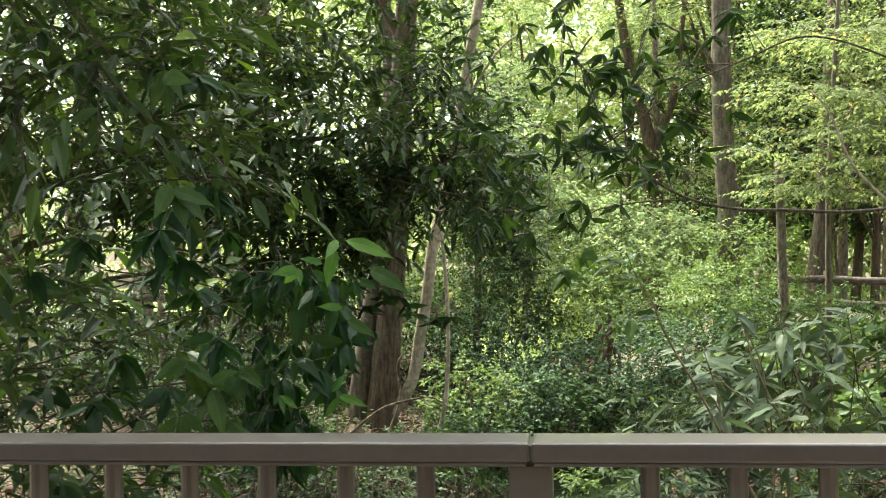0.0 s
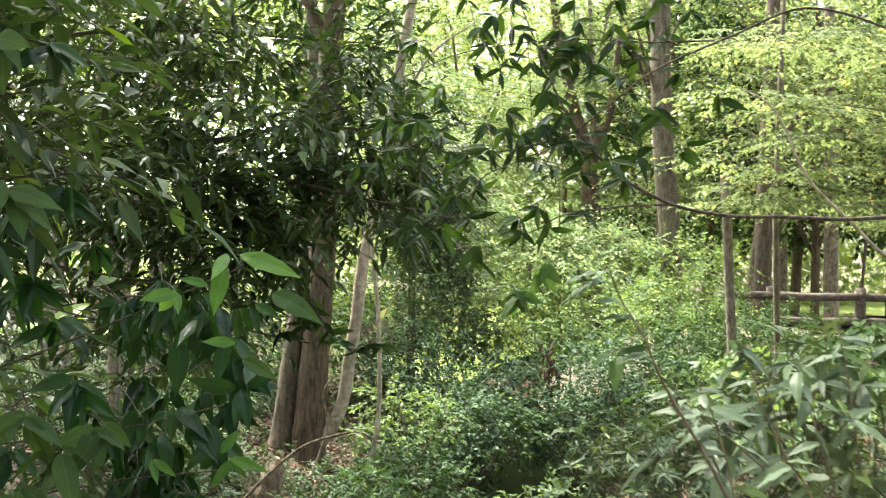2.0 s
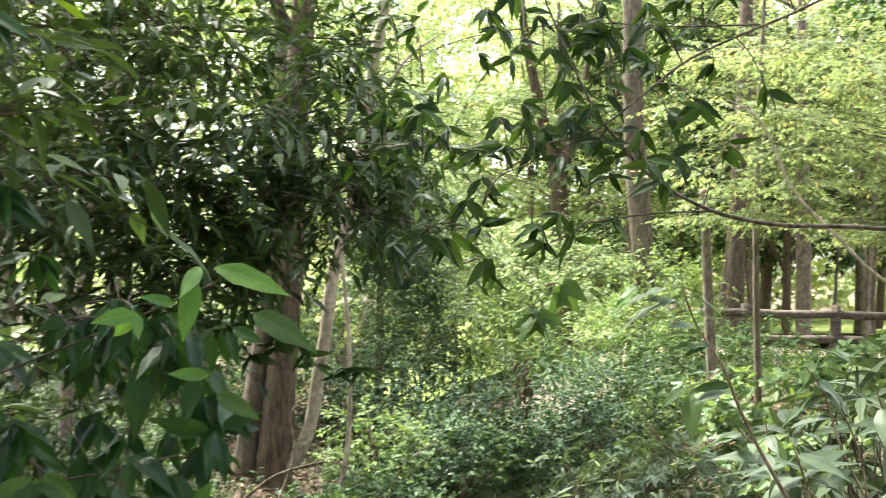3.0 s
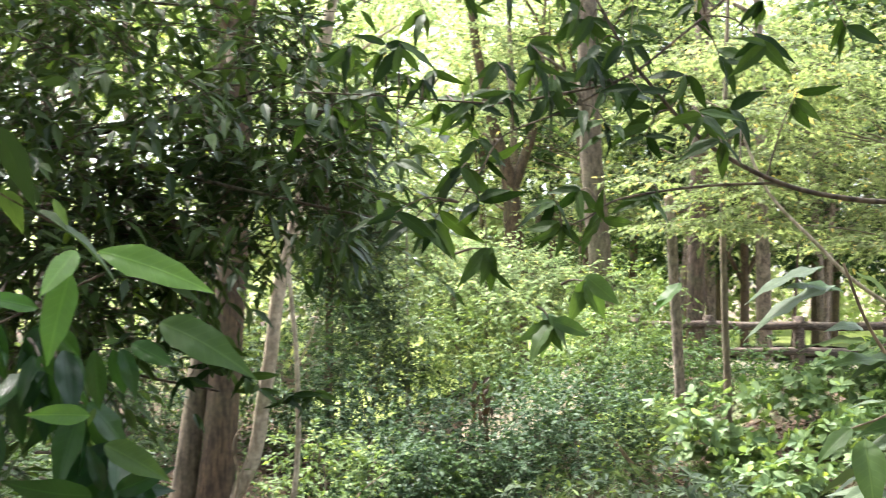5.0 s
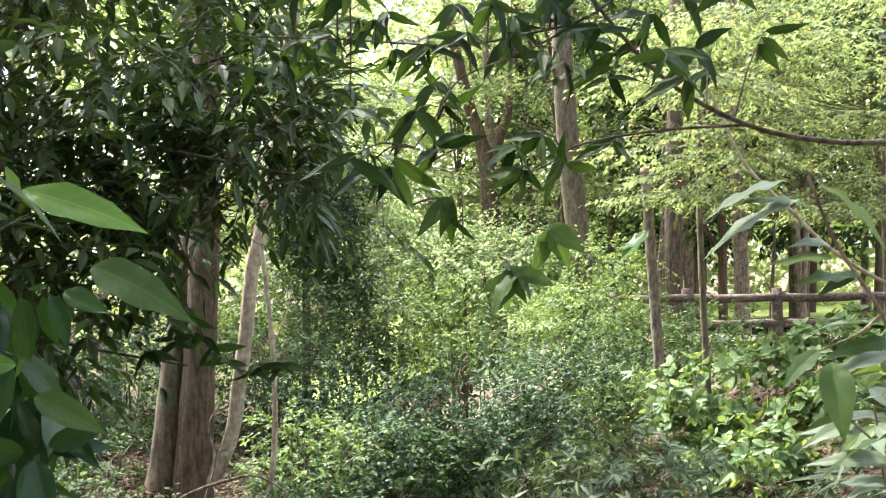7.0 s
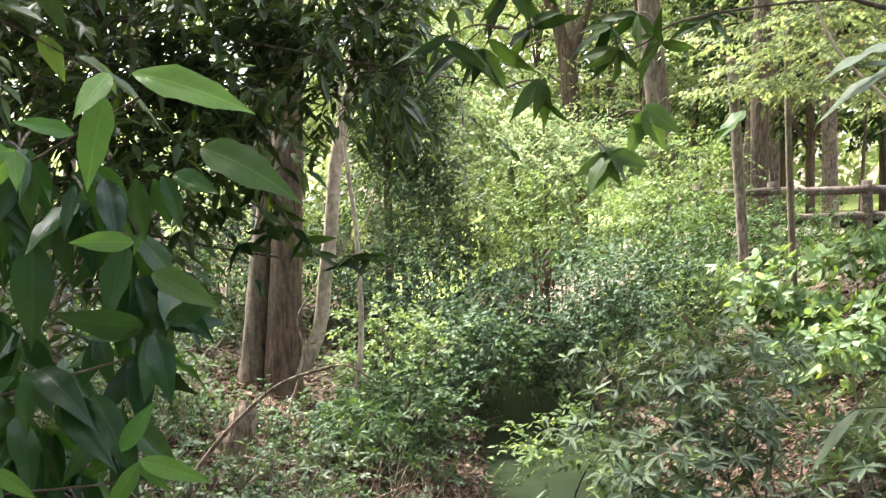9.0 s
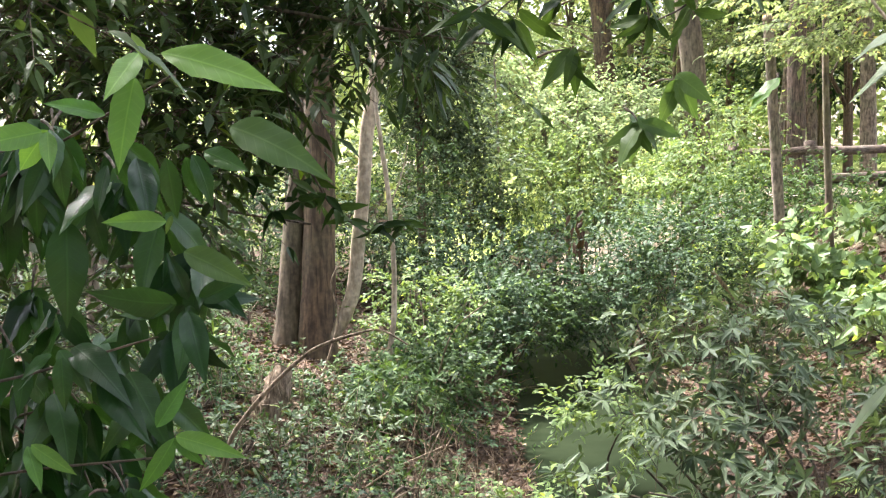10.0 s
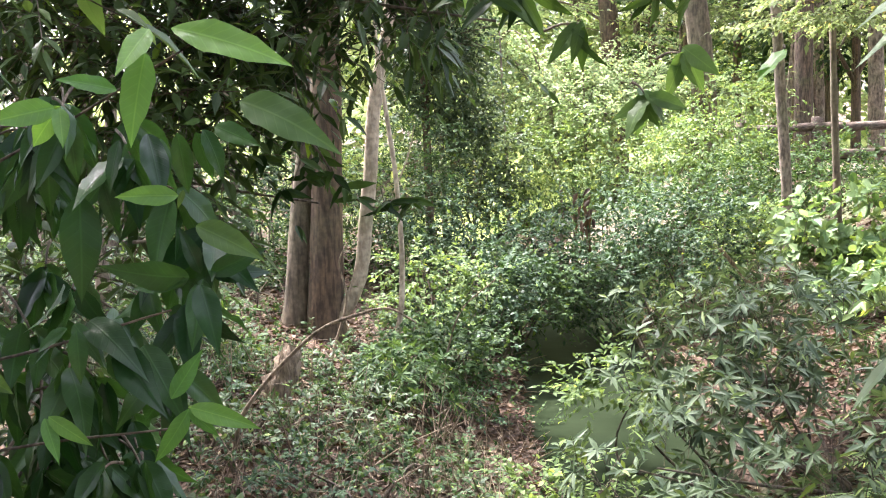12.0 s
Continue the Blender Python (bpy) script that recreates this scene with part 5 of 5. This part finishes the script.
    fan(b, "slim", (0.33, 4.0, 1.56), 4, 0.10, -130, -60, rng)


hanging_branch()


def low_branch():
    """A drooping twig of the dark tree, before the large trunk."""
    rng = np.random.default_rng(72)
    b = thing("leafy_branch", (-1.6, 6.6, 1.6), "drooping dark evergreen twig before the large trunk", "branch")
    lines = []
    for pts in ([(-3.25, 7.1, 1.3), (-1.6, 6.6, 1.75), (-0.7, 6.2, 1.62), (-0.33, 6.0, 1.36), (-0.21, 6.0, 1.18), (-0.09, 6.0, 1.09), (0.05, 5.98, 1.10)], [(-0.33, 6.0, 1.36), (-0.36, 5.95, 1.24), (-0.42, 5.95, 1.14)]):
        lines.append(smooth_line(pts))
        mesh_object("bough", *tube(in_thing(b, lines[-1]), [0.012, 0.005, 0.002] if len(pts) > 4 else [0.003, 0.0015], 7), [], TWIG, b)
    for x, z in ((-0.45, 1.50), (-0.38, 1.42), (-0.33, 1.36), (-0.28, 1.28), (-0.24, 1.22), (-0.2, 1.17), (-0.14, 1.13), (-0.08, 1.10), (-0.02, 1.11), (0.05, 1.11), (-0.36, 1.24), (-0.42, 1.16), (-0.3, 1.2), (-0.5, 1.3)):
        tuft(b, "slim", (x + rng.normal(0, 0.02), 5.97 + rng.normal(0, 0.08), z), 5, 0.105, lines, rng, 0.7)


low_branch()


SHOOT_LEAVES = (      # kind, where each joins the shoot, and how far it reaches across and up
    ("grey", 0.491, 1.497, -0.083, -0.014), ("broad", 0.514, 1.471, -0.061, 0.022), ("grey", 0.524, 1.493, 0.090, -0.035), ("grey", 0.503, 1.478, -0.100, -0.029),
    ("grey", 0.534, 1.434, -0.044, 0.011), ("grey", 0.534, 1.419, -0.079, 0.011), ("broad", 0.555, 1.402, -0.068, 0.002), ("grey", 0.558, 1.406, -0.045, -0.011),
    ("grey", 0.589, 1.353, -0.064, 0.016), ("broad", 0.592, 1.339, -0.068, -0.004), ("grey", 0.598, 1.325, -0.087, -0.003), ("broad", 0.516, 1.330, -0.043, -0.025),
    ("broad", 0.531, 1.319, -0.022, -0.044), ("grey", 0.606, 1.290, -0.060, -0.010), ("broad", 0.605, 1.247, -0.084, -0.016), ("young", 0.531, 1.452, 0.028, -0.001))


def near_right_shrub():
    rng = np.random.default_rng(81)
    b = thing("shrub", base_at(0.95, 3.3), "tall grey-green shrub shoots standing beside the railing", "shrub")
    lead = [base_at(0.95, 3.3), (1.05, 3.2, 0.4), (0.82, 3.05, 0.95), (0.63, 2.98, 1.262), (0.584, 2.98, 1.365), (0.537, 2.98, 1.435), (0.509, 2.98, 1.501)]
    for pts in (lead, [(0.584, 2.98, 1.365), (0.55, 2.97, 1.345), (0.516, 2.98, 1.33)], [base_at(1.0, 3.35), (1.05, 3.35, 0.6), (1.0, 3.3, 1.1), (0.92, 3.25, 1.28)], [base_at(1.1, 3.4), (1.2, 3.4, 0.6), (1.25, 3.4, 1.25)]):
        mesh_object("stem", *tube(in_thing(b, smooth_line(pts)), [0.006, 0.004, 0.0022, 0.0014] if len(pts) > 3 else [0.0016, 0.001], 7), [], TWIG_PALE, b)
    for kind, x, z, across, rise in SHOOT_LEAVES:
        way = np.array([across, rng.normal(-0.004, 0.022), rise])
        place_leaf(b, kind, (x, 2.98 + rng.normal(0, 0.006), z), way, (rng.normal(0, 0.25), -0.30 + rng.normal(0, 0.3), 0.9), 1.08 * np.linalg.norm(way), rng)
    for pts, n in (([(1.0, 3.3, 1.0), (0.88, 3.3, 1.10), (0.80, 3.3, 1.16), (0.74, 3.32, 1.22)], 9), ([(0.82, 3.05, 0.95), (0.80, 3.1, 1.1), (0.76, 3.1, 1.22)], 9),
                   ([(1.05, 3.3, 1.0), (0.98, 3.35, 1.16), (0.95, 3.38, 1.28), (0.90, 3.36, 1.34)], 10), ([(1.2, 3.4, 0.9), (1.12, 3.4, 1.15), (1.06, 3.38, 1.3)], 9), ([(1.25, 3.4, 1.0), (1.24, 3.45, 1.2), (1.22, 3.48, 1.38)], 10), ([(1.1, 3.3, 0.9), (1.05, 3.26, 1.0), (0.98, 3.22, 1.07)], 7), ([(0.95, 3.4, 0.9), (0.87, 3.42, 1.05), (0.84, 3.42, 1.22)], 9)):
        line = smooth_line(pts, 6)
        mesh_object("twig", *tube(in_thing(b, line), [0.003, 0.0016], 6), [], TWIG_PALE, b)
        for k in range(int(n * 1.25)):
            i = int(rng.uniform(0.05, 1.0) ** 0.7 * (len(line) - 1))
            a = rng.normal(0, 1.0) + (math.pi if rng.random() < 0.6 else 0.0)
            place_leaf(b, "grey", line[i], (math.cos(a), math.sin(a), rng.normal(-0.2, 0.38)), (rng.normal(0, 0.4), rng.normal(-0.25, 0.4), 0.9), rng.uniform(0.075, 0.125), rng)
    foliage(b, "far_leaves", LEAF_GREY, "spear", [((1.15, 3.6, 1.0), (0.2, 0.2, 0.2), 16), ((1.4, 3.7, 1.05), (0.35, 0.3, 0.3), 44), ((1.65, 4.2, 0.85), (0.35, 0.4, 0.3), 40)], 0.95, TWIG, rng)


near_right_shrub()

# ---- ground cover ----


def scatter(name, label, category, mat, style, n, xr, yr, scale, keep, seed, flat=False):
    rng = np.random.default_rng(seed)
    x, y = rng.uniform(*xr, n), rng.uniform(*yr, n)
    ok = keep(x, y)
    x, y = x[ok], y[ok]
    o = np.stack([x, y, ground_z(x, y) + 0.015], -1)
    s = thing(name, (np.mean(xr), np.mean(yr), 0.0), label, category, kind="stuff")
    if flat:
        a = rng.uniform(0, 6.28, len(o))
        way = np.stack([np.cos(a), np.sin(a), rng.normal(0, 0.25, len(o))], -1)
        size = rng.uniform(0.04, 0.10, len(o)) * scale
        v, q, t, _ = blades(in_thing(s, o), way, Z + rng.normal(0, 0.4, o.shape), size, size * 0.24, BRIEF, 0.4, 0.1, rng=rng)
        mesh_object("leaves", v, q, t, mat, s, smooth=False)
    else:
        way = Z * 0.9 + rng.normal(0, 0.5, o.shape)
        leaf, twig = sprays(in_thing(s, o), way, style, scale, rng)
        mesh_object("leaves", leaf[0], leaf[1], leaf[2], mat, s, smooth=False)


def off_water(x, y):
    return np.abs(x - stream_x(y)) > 0.55


scatter("leaf_litter", "brown fallen leaves covering the banks", "leaf litter", LEAF_DEAD, "fine", 22000, (-4, 6), (4, 16), 1.0, off_water, 91, flat=True)
scatter("bank_litter", "thick brown and reddish dead leaves on the stream bank", "leaf litter", LEAF_DEAD, "fine", 27000, (-1.6, 4.2), (5.5, 12), 0.9, off_water, 94, flat=True)
scatter("ground_plants", "low green seedlings and weeds among the litter", "ground cover", LEAF_SHRUB, "tiny", 6000, (-5, 6.5), (5, 18), 1.1, lambda x, y: off_water(x, y) & ~((np.abs(x + 0.5) < 0.4) & (np.abs(y - 10.5) < 0.6)) & ~((np.abs(x - 0.45) < 0.5) & (y < 10.5) & (np.sin(7 * x + 5 * y) > -0.3)), 92)
scatter("ground_plants_far", "green undergrowth below the fence and trees", "ground cover", LEAF_FRESH, "fine", 2600, (-8, 12), (13, 24), 1.3, lambda x, y: off_water(x, y) & ~((x > 4.5) & (y > 17.0)), 93)


# ---- sticks, a stump and other small things ----


def stick(points, radii, label, mat=TWIG_PALE, name="stick"):
    s = thing(name, points[0], label, "stick")
    mesh_object("stem", *tube(in_thing(s, smooth_line(points)), radii, 7, 0.05), [], mat, s)
    return s


stick([(-0.88, 7.22, -0.48), (-0.867, 7.25, -0.30), (-0.823, 7.25, -0.07), (-0.753, 7.25, 0.06), (-0.594, 7.25, 0.236), (-0.392, 7.25, 0.404), (-0.19, 7.25, 0.474), (-0.049, 7.25, 0.492), (0.083, 7.27, 0.412)], [0.014, 0.013, 0.011, 0.008, 0.004], "long pale arching dead stem on the bank")
stick([(3.12, 12.0, 0.12), (3.3, 12.0, -0.1), (3.55, 11.98, -0.42)], [0.02, 0.024], "bare slanting pole leaning in the bushes")
stick([(-0.40, 7.9, -0.68), (-0.05, 7.98, -0.46), (0.28, 7.98, -0.32)], [0.008, 0.004], "thin dry stick rising from the litter")


stick([(-0.75, 7.2, -0.85), (-0.72, 7.25, -0.5), (-0.66, 7.3, -0.42)], [0.007, 0.004], "short upright dead stem among weeds")
stick([(-0.55, 7.3, -0.85), (-0.3, 7.4, -0.62), (0.05, 7.5, -0.42), (0.16, 7.5, -0.40)], [0.010, 0.006, 0.004], "thin bent dry stick rising from the litter")
stick([(0.05, 7.7, -0.75), (0.12, 7.75, -0.45), (0.27, 7.8, -0.16)], [0.006, 0.003], "slanting bare dry stem beside the water")
stick([(-0.52, 10.4, -0.4), (-0.38, 10.35, 0.05), (-0.42, 10.3, 0.35), (-0.34, 10.3, 0.52)], [0.012, 0.004], "pale leafless shoot before the large trunk")
stick([(0.35, 10.2, -0.5), (0.5, 10.15, -0.05), (0.78, 10.1, 0.2)], [0.009, 0.004], "pale dry stem arching through the shrubs")


def stump():
    s = thing("stump", base_at(-0.80, 8.5, 0.18), "broken pale weathered stump on the bank", "stump")
    rng = np.random.default_rng(95)
    line = smooth_line([(0.0, 0.0, -0.1), (0.02, 0, 0.15), (0.10, 0.0, 0.36), (0.16, 0.02, 0.50)], 5)
    v, q = tube(line, [0.16, 0.10, 0.085, 0.05], 14, 0.16, rng)
    mesh_object("wood", v, q, [], TWIG_PALE, s)
    for k in range(4):
        a = 0.8 + 1.5 * k
        mesh_object("root", *tube(smooth_line([(0, 0, 0.08), (0.18 * math.cos(a), 0.18 * math.sin(a), 0.0), (0.34 * math.cos(a), 0.34 * math.sin(a), -0.12)], 4), [0.06, 0.02], 8, 0.06, rng), [], TWIG_PALE, s)


stump()


def dry_sprig():
    rng = np.random.default_rng(96)
    s = thing("dry_sprig", (2.0, 12.9, 0.1), "sprig of withered reddish-brown leaves among green shrubs", "sprig")
    mesh_object("stem", *tube(smooth_line([(0, 0, -0.3), (0.02, 0, 0.1), (0.0, 0, 0.45)], 4), [0.008, 0.004], 6), [], TWIG, s)
    p = rng.normal(0, 1, (26, 3)) * np.array([0.05, 0.04, 0.14]) + [0, -0.1, 0.32]
    v, q, t, _ = blades(p, rng.normal(0, 0.5, (26, 3)) - Z, rng.normal(0, 1, (26, 3)), 0.11, 0.026, LONG, 0.5, 0.1, rng=rng)
    tagged(mesh_object("withered_leaves", v, q, t, LEAF_DEAD, s), kind="stuff")


dry_sprig()


def fern(x, y, seed, size=0.45):
    """Arching fronds with paired leaflets round one crown."""
    rng = np.random.default_rng(seed)
    g = base_at(x, y, 0.0)
    s = thing("fern", g, "green fern with arching feathery fronds", "fern", "ferns")
    for k in range(7):
        a = k * 0.9 + rng.uniform(0, 0.4)
        out = np.array([math.cos(a), math.sin(a), 0])
        line = smooth_line([(0, 0, 0), out * size * 0.4 + Z * size * 0.5, out * size + Z * size * 0.35], 10)
        t = unit(np.gradient(line, axis=0))
        side = unit(np.cross(t, Z))
        pos = np.concatenate([line[3:], line[3:]])
        way = np.concatenate([side[3:], -side[3:]]) + 0.3 * np.concatenate([t[3:], t[3:]])
        lens = np.tile(np.sin(np.linspace(0.5, 3.0, len(line) - 3)) * size * 0.24 + 0.01, 2)
        v, q, tr, _ = blades(pos, way, np.tile(Z, (len(pos), 1)), lens, 0.010, BRIEF, 0.2, 0.1, rng=rng)
        mesh_object("frond", v, q, tr, LEAF_FRESH, s)


for x, y, seed in ((2.35, 7.1, 1), (2.7, 7.5, 2), (2.2, 6.6, 3)):
    fern(x, y, seed)


def litter_sticks():
    rng = np.random.default_rng(97)
    n = 1600
    x, y = rng.uniform(-3, 4.5, n), rng.uniform(5.5, 13, n)
    ok = off_water(x, y)
    a = np.stack([x, y, ground_z(x, y) + rng.uniform(0, 0.06, n)], -1)[ok]
    b = a + rng.normal(0, 1, a.shape) * np.array([0.22, 0.22, 0.10])
    s = thing("dead_twigs", (0, 9, 0), "dry brown twigs strewn over the litter", "twigs", kind="stuff")
    n = 420
    x, y = rng.uniform(-1.7, 0.9, n), rng.uniform(6.0, 9.5, n)
    c = np.stack([x, y, ground_z(x, y)], -1)
    a, b = np.concatenate([a, c]), np.concatenate([b, c + rng.normal(0, 1, c.shape) * np.array([0.14, 0.14, 0.0]) + Z * rng.uniform(0.1, 0.5, (n, 1))])
    mesh_object("twig_work", *thin_sticks(in_thing(s, a), in_thing(s, b), rng.uniform(0.002, 0.006, len(a)), 0.02), [], TWIG_PALE, s)


litter_sticks()
